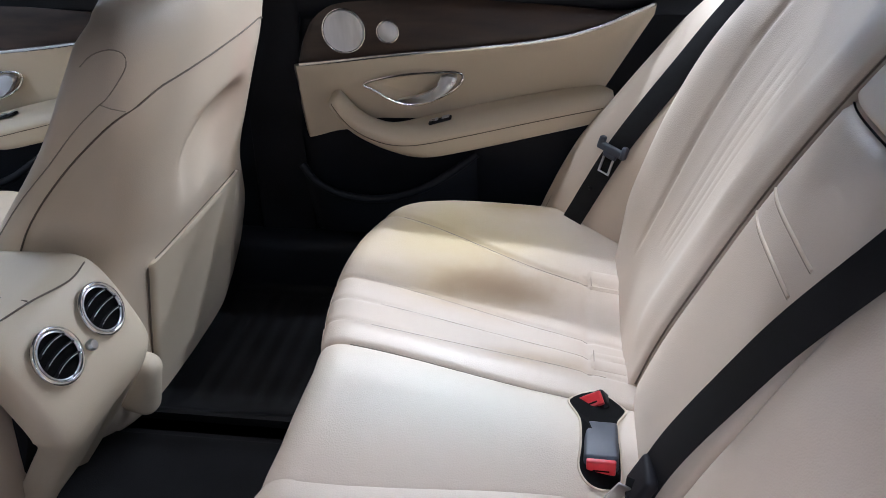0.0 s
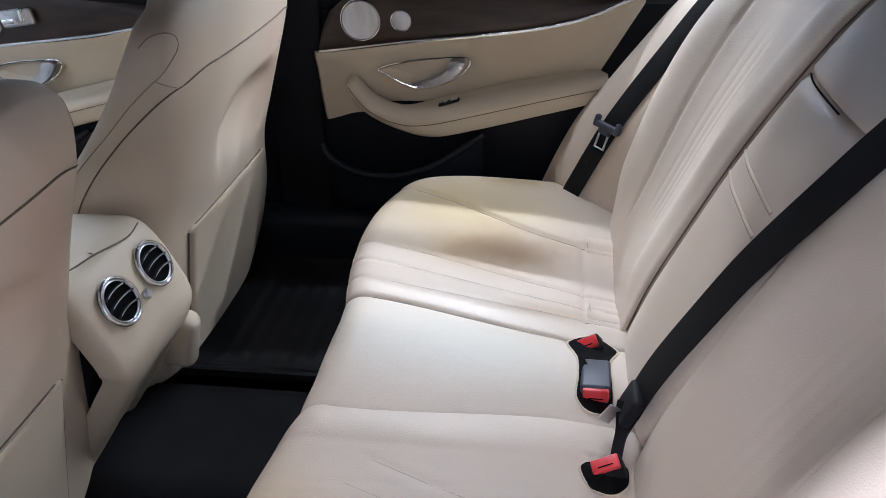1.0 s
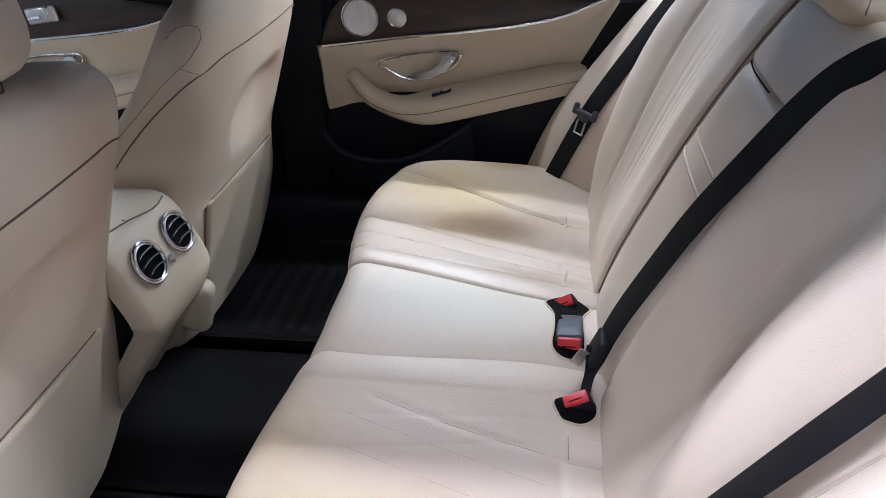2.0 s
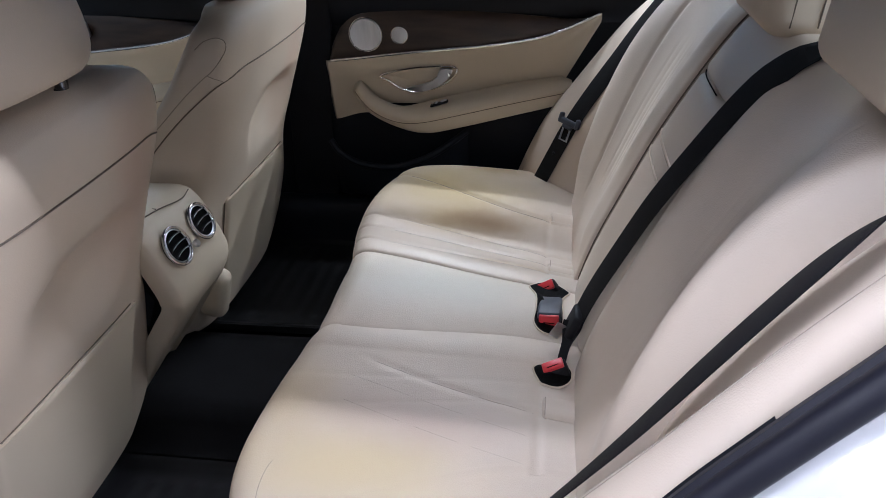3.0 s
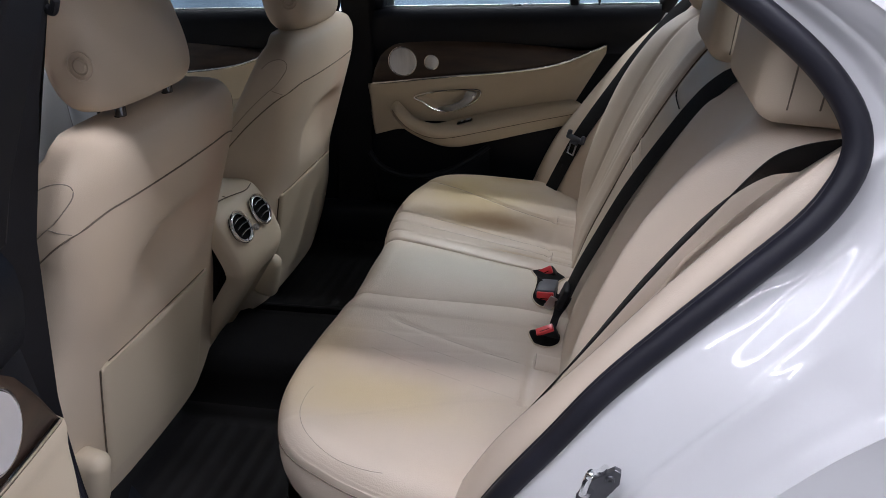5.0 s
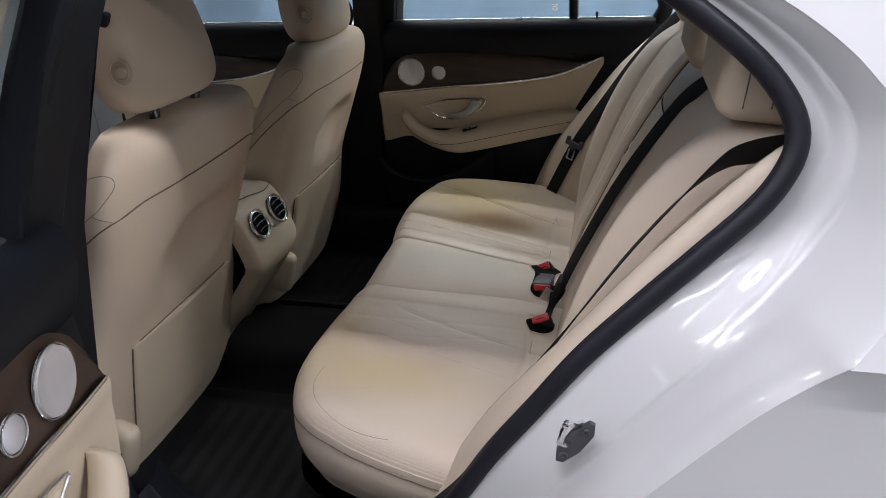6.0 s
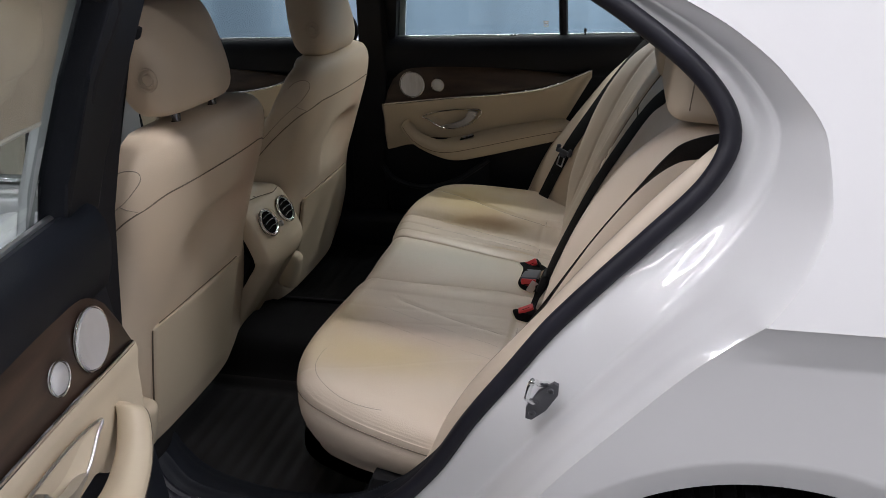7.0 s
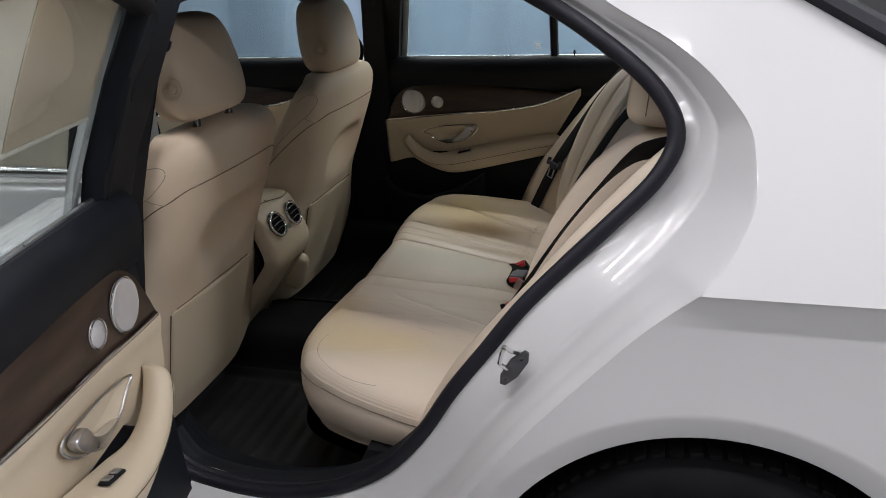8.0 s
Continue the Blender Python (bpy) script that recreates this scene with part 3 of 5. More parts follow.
# striker on the jamb
sx, sy, sz = 0.317, -0.822, 0.711
turn = Matrix.Rotation(radians(33), 4, "Y")


def plate(a, b, c):
    v = turn @ Vector((a * 1.15, 0, b * 0.82))
    return Vector((sx + v.x, sy + c, sz + v.z))


ol = [(-0.003, 0.047), (0.004, 0.048), (0.0115, 0.030), (0.0125, -0.012), (0.006, -0.046), (-0.002, -0.050), (-0.0105, -0.030), (-0.0115, 0.014)]
striker = part("striker_plate", prism(ol, -0.004, 0.004, put=plate, bevel=0.0015), dark_metal, car, "grey metal door striker plate")
loop = spline([Vector(p) + Vector((0.011, -0.021, -0.016)) for p in ((0.301, -0.790, 0.716), (0.296, -0.82, 0.736), (0.2895, -0.840, 0.755), (0.290, -0.843, 0.762), (0.2945, -0.843, 0.782), (0.298, -0.840, 0.787), (0.306, -0.82, 0.769), (0.314, -0.790, 0.750))], 5)
part("striker_loop", tube(loop, 0.0042, 8, up=(0.3, 0.2, 1)), chrome, striker, "bright steel loop")
for b in (-0.031, 0.030):
    c = plate(0, b, -0.004)
    part("screw", lathe([(0.0, -0.001), (0.002, -0.001), (0.0026, -0.003), (0.0046, -0.003), (0.0054, -0.001), (0.0054, 0.001), (0.0, 0.001)], c, (0, 1, 0), 16), dark_metal, striker)
# wheel
prof = [(0.20, 0.10), (0.235, 0.118), (0.29, 0.122), (0.318, 0.112), (0.330, 0.095), (0.3345, 0.06), (0.335, 0.0), (0.3345, -0.06), (0.330, -0.095), (0.318, -0.112), (0.29, -0.122), (0.235, -0.118), (0.20, -0.10)]
wheel = part("wheel", lathe(prof, (CX, -0.785, CZ), (0, 1, 0), 96), tyre_mat, car, "black rubber tyre")
bm = bmesh.new()
for k in range(72):
    a = 2 * math.pi * k / 72
    for y in (-0.075, -0.025, 0.025, 0.075):
        r = 0.336
        c = Vector((CX + r * math.cos(a + y * 1.2), -0.785 + y, CZ + r * math.sin(a + y * 1.2)))
        rbox(c, (0.010, 0.036, 0.021), 0.002, Matrix.Rotation(-a, 4, "Y"), 1, bm)
tagged(part("tread", bm, tyre_mat, wheel, "tread blocks"), kind="stuff")
part("rim", lathe([(0.0, -0.06), (0.06, -0.07), (0.07, -0.05), (0.18, -0.055), (0.215, -0.10), (0.225, -0.112), (0.232, -0.11), (0.22, 0.10), (0.0, 0.10)], (CX, -0.785, CZ), (0, 1, 0), 48), satin, wheel, "silver alloy rim")

# ---------- doors ----------
STRIP = herm((-0.70, -0.408, -0.2, 0.031, 0.14, 0.203, 0.253, 0.30), (0.775, 0.790, 0.810, 0.829, 0.845, 0.863, 0.884, 0.905))


def tumble(y, z):
    return y - 0.40 * max(z - 1.0, 0) - 0.25 * max(z - 1.0, 0) ** 2


HX, HY, SWING = -0.298, -0.918, radians(77.0)
cs, sn = math.cos(SWING), math.sin(SWING)


def opened(v):
    s, dpt = v.x + 0.406, 0.725 - v.y
    return Vector((HX + s * cs + dpt * sn, HY - s * sn + dpt * cs, v.z + 0.018))


def build_door(kind_name, label, at, T, group, front=False):
    d = thing(kind_name, at, label, "car door", group)
    g = lambda name, bm, m, parent=d, lab="", sharp=38.0: part(name, bm, m, parent, lab, sharp, T)
    # black carrier and white skin
    back = [(0.10, 0.36), (0.13, 0.52), (0.22, 0.66), (0.32, 0.80), (0.43, 0.93), (0.47, 1.0)] if not front else [(0.46, 0.36), (0.47, 0.7), (0.49, 1.0)]
    o = [(-0.47, 0.36)] + back + [(-0.43, 1.0)]
    g("carrier", prism(o, 0.752, 0.80, bevel=0.008), soft_black, d, "black lower door lining")
    g("outer_skin", prism(o, 0.80, 0.885, bevel=0.025, segs=3), paint, d, "white outer door skin")
    # black upper shelf below the glass
    rows = []
    for k in range(25):
        x = lerp(-0.425, 0.45, k / 24)
        top = 1.012
        rows.append([Vector((x, y, z)) for y, z in ((0.768, top), (0.748, top + 0.003), (0.733, top - 0.006), (0.722, top - 0.03), (0.722, 0.95), (0.730, 0.915), (0.742, 0.885), (0.76, 0.87))])
    g("upper_lining", rings(rows), soft_black, d, "black padded upper door lining")
    g("window_ledge", tube([(lerp(-0.40, 0.45, k / 8), 0.764, 1.014) for k in range(9)], 0.0045, 8, flat=1.3), satin, d, "thin bright window ledge")
    # wood
    top = herm((-0.412, -0.40, -0.368, -0.317, -0.196, -0.046, 0.116, 0.258, 0.31), (0.80, 0.835, 0.885, 0.911, 0.921, 0.915, 0.902, 0.890, 0.893))
    xs = [-0.412 + 0.018 * (k / 8) for k in range(8)] + [lerp(-0.394, 0.275, k / 40) for k in range(41)]
    rows = []
    for x in xs:
        lo, hi = STRIP(x), max(top(x), STRIP(x) + 0.001)
        rows.append([Vector((x, 0.7255 + 0.010 * (t - 0.3) ** 2 - 0.003 * (1 - (2 * t - 1) ** 4), lerp(lo, hi, t))) for t in [j / 10 for j in range(11)]])
    g("wood_inlay", slab(rows, [[p + Vector((0, 0.03, 0)) for p in r] for r in rows]), wood, d, "dark brown open-pore walnut inlay")
    strip = [(lerp(-0.41, 0.30, k / 50), 0.721, STRIP(lerp(-0.41, 0.30, k / 50))) for k in range(51)]
    g("chrome_strip", tube(strip, 0.0042, 8, flat=0.8), chrome, d, "bright trim strip")
    # cream panel
    rows = []
    for k in range(61):
        x = lerp(-0.43, 0.305, k / 60)
        hi = STRIP(x) - 0.003
        lo = 0.618 + 0.02 * smooth01((x + 0.43) / 0.1)
        lo += 0.028 * smooth01((x + 0.30) / 0.04) * smooth01((-0.02 - x) / 0.05)
        lo = lo if x < 0.16 else max(lo, 0.63 + (x - 0.16) / 0.145 * 0.25)
        lo = max(lo, min(0.640 + 0.24 * (x + 0.12), 0.70)) if x > -0.12 else lo
        lo = min(lo, hi - 0.001)
        e = min(1, (x + 0.43) / 0.006)
        rows.append([Vector((x, 0.725 + 0.02 * (1 - e) + 0.016 * (1 - t) ** 2 - 0.006 * bump(t, 0.95, 0.12), lerp(lo, hi, t))) for t in [j / 14 for j in range(15)]])
    g("door_panel", slab(rows, [[p + Vector((0, 0.03, 0)) for p in r] for r in rows]), trim_leather, d, "cream leather door panel")
    # armrest: a hooked pull that runs into a long rest
    path = spline([(-0.345, 0.724, 0.728), (-0.332, 0.706, 0.714), (-0.290, 0.697, 0.672), (-0.225, 0.695, 0.644), (-0.155, 0.694, 0.642), (-0.06, 0.694, 0.662), (0.06, 0.698, 0.688), (0.16, 0.704, 0.707), (0.240, 0.712, 0.719)], 7)
    n = len(path) - 1
    half = herm((0, 0.06, 0.22, 0.38, 0.5, 0.62, 0.8, 0.93, 1.0), (0.006, 0.018, 0.023, 0.027, 0.031, 0.032, 0.030, 0.027, 0.022))
    rows, st = [], []
    for k, p in enumerate(path):
        t = k / n
        run = (path[min(k + 1, n)] - path[max(k - 1, 0)]).normalized()
        side_dir = Vector((0, -1, 0))
        up_dir = side_dir.cross(run).normalized()
        up_dir = up_dir if up_dir.z + up_dir.x > 0 else -up_dir
        h = half(t)
        q = smooth01((t - 0.30) / 0.25)
        flat_end = 1.0 - 0.35 * smooth01((t - 0.97) / 0.03)
        # outwards from the door, upwards: round at the pull, wedge shaped along the rest
        shape = [(lerp(a[0], b[0], q), lerp(a[1], b[1], q)) for a, b in zip(
            ((-0.9, 0.55), (-0.4, 0.92), (0.25, 0.98), (0.75, 0.70), (1.0, 0.30), (1.03, -0.02), (0.96, -0.36), (0.5, -0.93), (-0.2, -0.98), (-0.8, -0.75)),
            ((-1.1, 0.92), (-0.5, 0.96), (0.15, 0.86), (0.62, 0.58), (0.88, 0.22), (0.95, 0.02), (0.92, -0.16), (0.66, -1.20), (0.1, -1.42), (-0.9, -1.35)))]
        loop = spline([p + side_dir * (a * h * 1.02 * flat_end) + up_dir * (b * h * flat_end) for a, b in shape], 3, closed=True)
        rows.append(loop)
        st.append(p + side_dir * (shape[6][0] * h * 1.035) + up_dir * (shape[6][1] * h))
    arm = g("armrest", rings(rows), trim_leather, d, "cream stitched armrest and pull handle", 60)
    g("stitching", tube(st[5:-2], 0.0010, 6), thread, arm)
    sw = g("window_switch", rbox((-0.112, 0.690, 0.682), (0.050, 0.018, 0.006), 0.003, Matrix.Rotation(radians(-16), 4, "Y")), black, arm, "black window switch panel")
    for q in (-0.014, 0.014):
        g("switch_key", rbox((-0.112 + q * 0.85, 0.690, 0.6865 + q * 0.24), (0.017, 0.012, 0.004), 0.002, Matrix.Rotation(radians(-16), 4, "Y")), satin, arm, "satin switch key")
    # inner handle
    hb = spline([(-0.274, 0, 0.750), (-0.20, 0, 0.768), (-0.12, 0, 0.774), (-0.075, 0, 0.774), (-0.065, 0, 0.760), (-0.095, 0, 0.730), (-0.165, 0, 0.705), (-0.215, 0, 0.713), (-0.25, 0, 0.734)], 6, closed=True)
    loop = [Vector((p.x, 0.7185, p.z)) for p in hb]
    hd = g("door_handle", tube(loop, 0.0026 if T is not opened else 0.0022, 8, True, up=(0, 1, 0)), chrome if T is not opened else satin, d, "metal bezel of the inner door handle")
    cx, cz = -0.165, 0.742
    rows = [[Vector((lerp(cx, p.x, t), 0.7205 + 0.010 * (1 - t ** 3), lerp(cz, p.z, t))) for p in loop] for t in (1.0, 0.9, 0.75, 0.5, 0.2, 0.02)]
    g("handle_bowl", grid(rows, close_v=True)[0], trim_leather, hd, "cream recess behind the lever")
    lev = [(p.x, p.z) for p in spline([(-0.207, 0, 0.714), (-0.165, 0, 0.7105), (-0.128, 0, 0.7185), (-0.098, 0, 0.736), (-0.077, 0, 0.760), (-0.083, 0, 0.7695), (-0.108, 0, 0.7695), (-0.113, 0, 0.755), (-0.130, 0, 0.739), (-0.165, 0, 0.7245)], 4, closed=True)]
    bm = prism(lev, 0.7035, 0.7185, bevel=0.003, segs=3)
    for v in bm.verts:
        v.co.y += 0.010 * smooth01((-0.13 - v.co.x) / 0.075)
    g("lever", bm, satin, hd, "satin metal lever")
    # speakers
    sp = g("speaker", lathe([(0.0, -0.0005), (0.012, -0.001), (0.03, -0.0028), (0.041, -0.0045), (0.0425, 0.002), (0.0, 0.002)], (-0.306, 0.720, 0.859), (0, 1, 0), 56), grille, d, "round brushed aluminium speaker grille")
    ring = [(-0.306 + 0.0445 * math.cos(a), 0.718, 0.859 + 0.0445 * math.sin(a)) for a in [2 * math.pi * k / 48 for k in range(48)]]
    g("speaker_ring", tube(ring, 0.0014, 8, True, up=(0, 1, 0)), chrome, sp, "polished ring")
    tw = g("tweeter", lathe([(0.0, -0.006), (0.010, -0.006), (0.017, -0.003), (0.0195, -0.002), (0.0215, 0.002), (0.0, 0.002)], (-0.2145, 0.720, 0.857), (0, 1, 0), 40), grille, d, "small round aluminium tweeter grille")
    ring = [(-0.2145 + 0.0225 * math.cos(a), 0.718, 0.857 + 0.0225 * math.sin(a)) for a in [2 * math.pi * k / 40 for k in range(40)]]
    g("tweeter_ring", tube(ring, 0.0012, 8, True, up=(0, 1, 0)), chrome, tw, "polished ring")
    # map pocket below
    pk = spline([(-0.43, 0.70, 0.57), (-0.40, 0.688, 0.535), (-0.34, 0.680, 0.507), (-0.25, 0.678, 0.500), (-0.16, 0.680, 0.525), (-0.09, 0.69, 0.565), (-0.04, 0.71, 0.598)], 7)
    if T is not opened:
        g("pocket_rim", tube(pk, 0.009, 10), soft_black, d, "curved black map pocket rim")
    rows = [[Vector((p.x, p.y, p.z)), Vector((p.x, p.y + 0.006, p.z - 0.05)), Vector((p.x * 0.98, p.y + 0.02, 0.40)), Vector((p.x * 0.98, 0.755, 0.37))] for p in pk]
    if T is not opened:
        g("map_pocket", grid(rows)[0], soft_black, d, "black moulded map pocket")
    # window frame, divider, panes
    zt = herm((-0.42, -0.1, 0.14, 0.30, 0.42, 0.50), (1.335, 1.365, 1.335, 1.27, 1.18, 1.06))
    fr = [(-0.405, 1.0), (-0.385, 1.08), (-0.355, 1.20), (-0.325, 1.325),] if T is not opened else [(-0.40, 1.0), (-0.39, 1.08), (-0.385, 1.20), (-0.38, 1.30),]
    fr += [ (-0.10, 1.355), (0.14, 1.325), (0.30, 1.26), (0.41, 1.165), (0.475, 1.06), (0.46, 1.0)]
    fp = spline([(x, tumble(0.775, z), z) for x, z in fr], 5)
    wf = g("window_frame", tube(fp, 0.023, 10, up=(0, 1, 0)), black, d, "black window frame")
    up = [(-0.468, 0.985), (-0.365, 0.985), (-0.352, 1.06), (-0.318, 1.20), (-0.280, 1.335), (-0.375, 1.335), (-0.425, 1.20), (-0.455, 1.06)]
    up = [(x if T is not opened else (-0.362 if i in (1, 2, 3, 4) else -0.475), z) for i, (x, z) in enumerate(up)]
    g("frame_upright", prism(up, 0.752, 0.792, put=lambda a, b, c: Vector((a, tumble(c, b), b)), bevel=0.008), soft_black, wf, "broad black upright of the frame")
    oe = [(-0.372, 0.985), (-0.345, 0.985), (-0.332, 1.06), (-0.298, 1.20), (-0.262, 1.335), (-0.285, 1.335), (-0.325, 1.20), (-0.358, 1.06)]
    oe = [(x if T is not opened else (-0.340 if i in (1, 2, 3, 4) else -0.362), z) for i, (x, z) in enumerate(oe)]
    g("outer_frame", prism(oe, 0.794, 0.806, put=lambda a, b, c: Vector((a, tumble(c, b), b))), paint, wf, "white outer edge of the frame")
    if not front:
        dv = [(0.208, tumble(0.775, z), z) for z in (1.0, 1.1, 1.2, 1.32)]
        g("window_divider", tube(dv, 0.0205, 8, up=(0, 1, 0), flat=0.7), black, wf, "black divider of the quarter light")
    pane = []
    for i in range(9):
        t = i / 8
        pane.append([Vector((x, tumble(0.785, lerp(1.0, zt(x), t)), lerp(1.0, zt(x), t))) for x in [lerp(-0.40, 0.47, j / 16) for j in range(17)]])
    pn = g("pane", slab(pane, [[p + Vector((0, 0.004, 0)) for p in r] for r in pane]), glass, d, "tinted window pane")
    pn.visible_shadow = False
    if not front:
        g("lock_pin", lathe([(0.0, 0.022), (0.003, 0.022), (0.0042, 0.019), (0.0042, 0.012), (0.003, 0.008), (0.003, -0.02), (0.0, -0.02)], (0.278, 0.755, 1.012), (0, 0, 1), 12), black, d, "small black lock pin")
    return d


build_door("rear_door", "closed rear door with cream panel, walnut inlay and chrome strip", (0.0, 0.82, 0.36), None, "car doors")
rd = [o for o in scene.objects if o.name.startswith("rear_door")][0]
mark = bmesh.new()
for x, z, w, h in ((0.150, 1.056, 0.020, 0.003), (0.150, 1.050, 0.014, 0.004), (0.144, 1.044, 0.005, 0.003), (0.156, 1.044, 0.006, 0.003), (0.150, 1.039, 0.016, 0.002)):
    rbox((x, tumble(0.785, z) - 0.001, z), (w, 0.0008, h), 0.0003, None, 1, mark)
part("glass_mark", mark, pale_cloth, rd, "small pale printed glass mark")
fd = build_door("front_door", "closed front passenger door with cream panel and walnut inlay", (-1.0, 0.82, 0.36), lambda v: Vector((v.x - 1.0, v.y, v.z)), "car doors", True)
sw = part("seat_switch", rbox((-1.135, 0.712, 0.877), (0.085, 0.016, 0.040), 0.006, Matrix.Rotation(radians(-6), 4, "Y")), satin, fd, "silver seat-shaped adjustment switch")
part("switch_key", rbox((-1.15, 0.700, 0.872), (0.035, 0.012, 0.010), 0.003), chrome, sw)
part("switch_key", rbox((-1.112, 0.700, 0.886), (0.012, 0.012, 0.030), 0.003), chrome, sw)

build_door("rear_door", "wide open rear door with cream panel, walnut inlay and pull handle", (-0.2, -1.2, 0.36), opened, "car doors")

# roller blind drawn half down behind the open door's glass
def blind(x0, x1, lo):
    rows = []
    for k in range(31):
        x = lerp(x0, x1, k / 30)
        hi = 1.325 if x < 0.1 else lerp(1.325, 1.27, (x - 0.1) / 0.15)
        rows.append([Vector((x, tumble(0.795, z) + 0.002 * math.sin(x * 60), z)) for z in [lerp(lo, hi, j / 6) for j in range(7)]])
    return slab(rows, [[p + Vector((0, 0.002, 0)) for p in r] for r in rows])


rb = thing("window_blind", (-0.2, -1.0, 1.15), "beige cloth blind drawn half down on the open door's window", "blind")
part("cloth", blind(-0.345, -0.127, 1.150), shade_cloth, rb, "brownish beige cloth", T=opened)
part("cloth", blind(-0.121, 0.19, 1.138), pale_cloth, rb, "pale cloth", T=opened)
part("hem", tube([(lerp(-0.345, 0.19, k / 10), tumble(0.794, 1.147), 1.147) for k in range(11)], 0.003, 6), pale_cloth, rb, T=opened)

# near front door, seen through the open door's glass
nd = thing("front_door", (-1.0, -0.88, 0.36), "closed white front door seen from outside with chrome waist strip", "car door", "car doors")
part("outer_skin", prism([(-1.5, 0.34), (-0.50, 0.34), (-0.47, 0.7), (-0.42, 1.03), (-1.55, 1.0)], -0.895, -0.80, bevel=0.02, segs=3), paint, nd, "white outer door skin")
strip = [(lerp(-1.5, -0.402, k / 12), -0.887, 1.037 + 0.011 * k / 12) for k in range(13)]
part("waist_strip", tube(strip, lambda t: 0.0105 - 0.003 * max(0, t - 0.97) / 0.03, 12, flat=0.6), chrome, nd, "chrome waist strip")
hp = spline([(-0.76, -0.902, 0.905), (-0.75, -0.937, 0.91), (-0.64, -0.942, 0.917), (-0.53, -0.937, 0.92), (-0.52, -0.902, 0.918)], 6)
part("outer_handle", tube(hp, 0.013, 10, flat=0.8), chrome, nd, "chrome bow handle")
fp = spline([(-0.40, -0.83, 1.04), (-0.385, -0.79, 1.16), (-0.37, -0.735, 1.32), (-0.8, -0.70, 1.35), (-1.2, -0.72, 1.27), (-1.55, -0.80, 1.0)], 6)
part("window_frame", tube(fp, 0.016, 10, up=(0, 1, 0)), black, nd, "black window frame")
pane = [[Vector((x, -0.83 + 0.30 * (z - 1.04), z)) for x in (-1.5, -1.2, -0.9, -0.6, -0.40)] for z in (1.04, 1.12, 1.20, 1.34)]
# beige sheet added behind the glass to close the view, no known cloth
shade = []
for k in range(41):
    t = k / 40
    x = lerp(-1.5, -0.405, t)
    lo = 1.03
    fold = 0.006 * math.sin(x * 40) * smooth01((-0.5 - x) / 0.2)
    shade.append([Vector((x, -0.795 + fold + 0.28 * (z - 1.04), z)) for z in (lo, lerp(lo, 1.33, 0.3), lerp(lo, 1.33, 0.65), 1.33)])
part("window_shade", slab(shade, [[p + Vector((0, 0.003, 0)) for p in r] for r in shade]), shade_cloth, nd, "beige sheet added behind the glass to close the view")
pn = part("pane", slab(pane, [[p + Vector((0, 0.004, 0)) for p in r] for r in pane]), glass, nd, "tinted window pane")
pn.visible_shadow = False

# ---------- rear bench ----------
RIM = [(0.285, 0.668), (0.20, 0.667), (0.104, 0.663), (0.045, 0.656), (-0.018, 0.645), (-0.072, 0.633), (-0.116, 0.618), (-0.160, 0.599), (-0.199, 0.566), (-0.226, 0.516), (-0.2445, 0.462), (-0.253, 0.40), (-0.253, 0.34), (-0.245, 0.26), (-0.232, 0.19), (-0.221, 0.13)]


def front_edge(y):
    return -0.214 - 0.005 * smooth01((abs(y) - 0.06) / 0.07)


def seam_out(x):
    return lerp(0.535, 0.385, smooth01((x + 0.22) / 0.44))


def seam_in(x):
    return lerp(0.190, 0.150, (x + 0.2) / 0.4)


def border(x):
    return lerp(0.130, 0.085, smooth01((x + 0.2) / 0.4))


def crease_y(x):
    """The line pressed into the near cushion."""
    return -lerp(0.203, 0.262, (x + 0.10) / 0.29) - 0.006 * math.sin(math.pi * (x + 0.10) / 0.29)


def cushion_z(x, y):
    a = abs(y)
    worn = 1.0 if y > 0 else 0.12
    t = (x + 0.2) / 0.4
    z = 0.552 - 0.048 * t - 0.02 * max(t - 0.85, 0)
    b = border(x)
    if a > b:
        so, si = seam_out(x), seam_in(x)
        if a > so:
            w = (a - so) / max(0.668 - so, 0.01)
            z += 0.010 * math.sin(math.pi * min(w, 1) * 0.9)
        elif a > si:
            w = (a - si) / (so - si)
            z -= 0.013 * math.sin(math.pi * w) ** 0.8
            for k in (0.25, 0.5):
                z -= 0.0035 * worn * bump(w, k * 0.75, 0.014 / (so - si) * 0.35)
        else:
            w = (a - b) / max(si - b, 0.005)
            z += 0.004 * math.sin(math.pi * w)
        z -= (0.006 * bump(a, so, 0.006) + 0.004 * bump(a, si, 0.005)) * worn
        if y < 0:
            z -= 0.0013 * bump(y, crease_y(x), 0.007) * smooth01((x + 0.13) / 0.06)
        # gathered pleat across the back of the insert
        z -= 0.004 * bump(x, 0.19, 0.006) * (1 if 0.14 < a < 0.40 else 0)
    else:
        z += 0.014 * (1 - (a / b) ** 2) ** 0.5 if y > 0 else 0.014 * (1 - (a / b) ** 2)
    return z


bench = thing("bench_seat", (0.1, 0.0, 0.40), "cream leather bench seat, yellowed and stained brown", "seat")


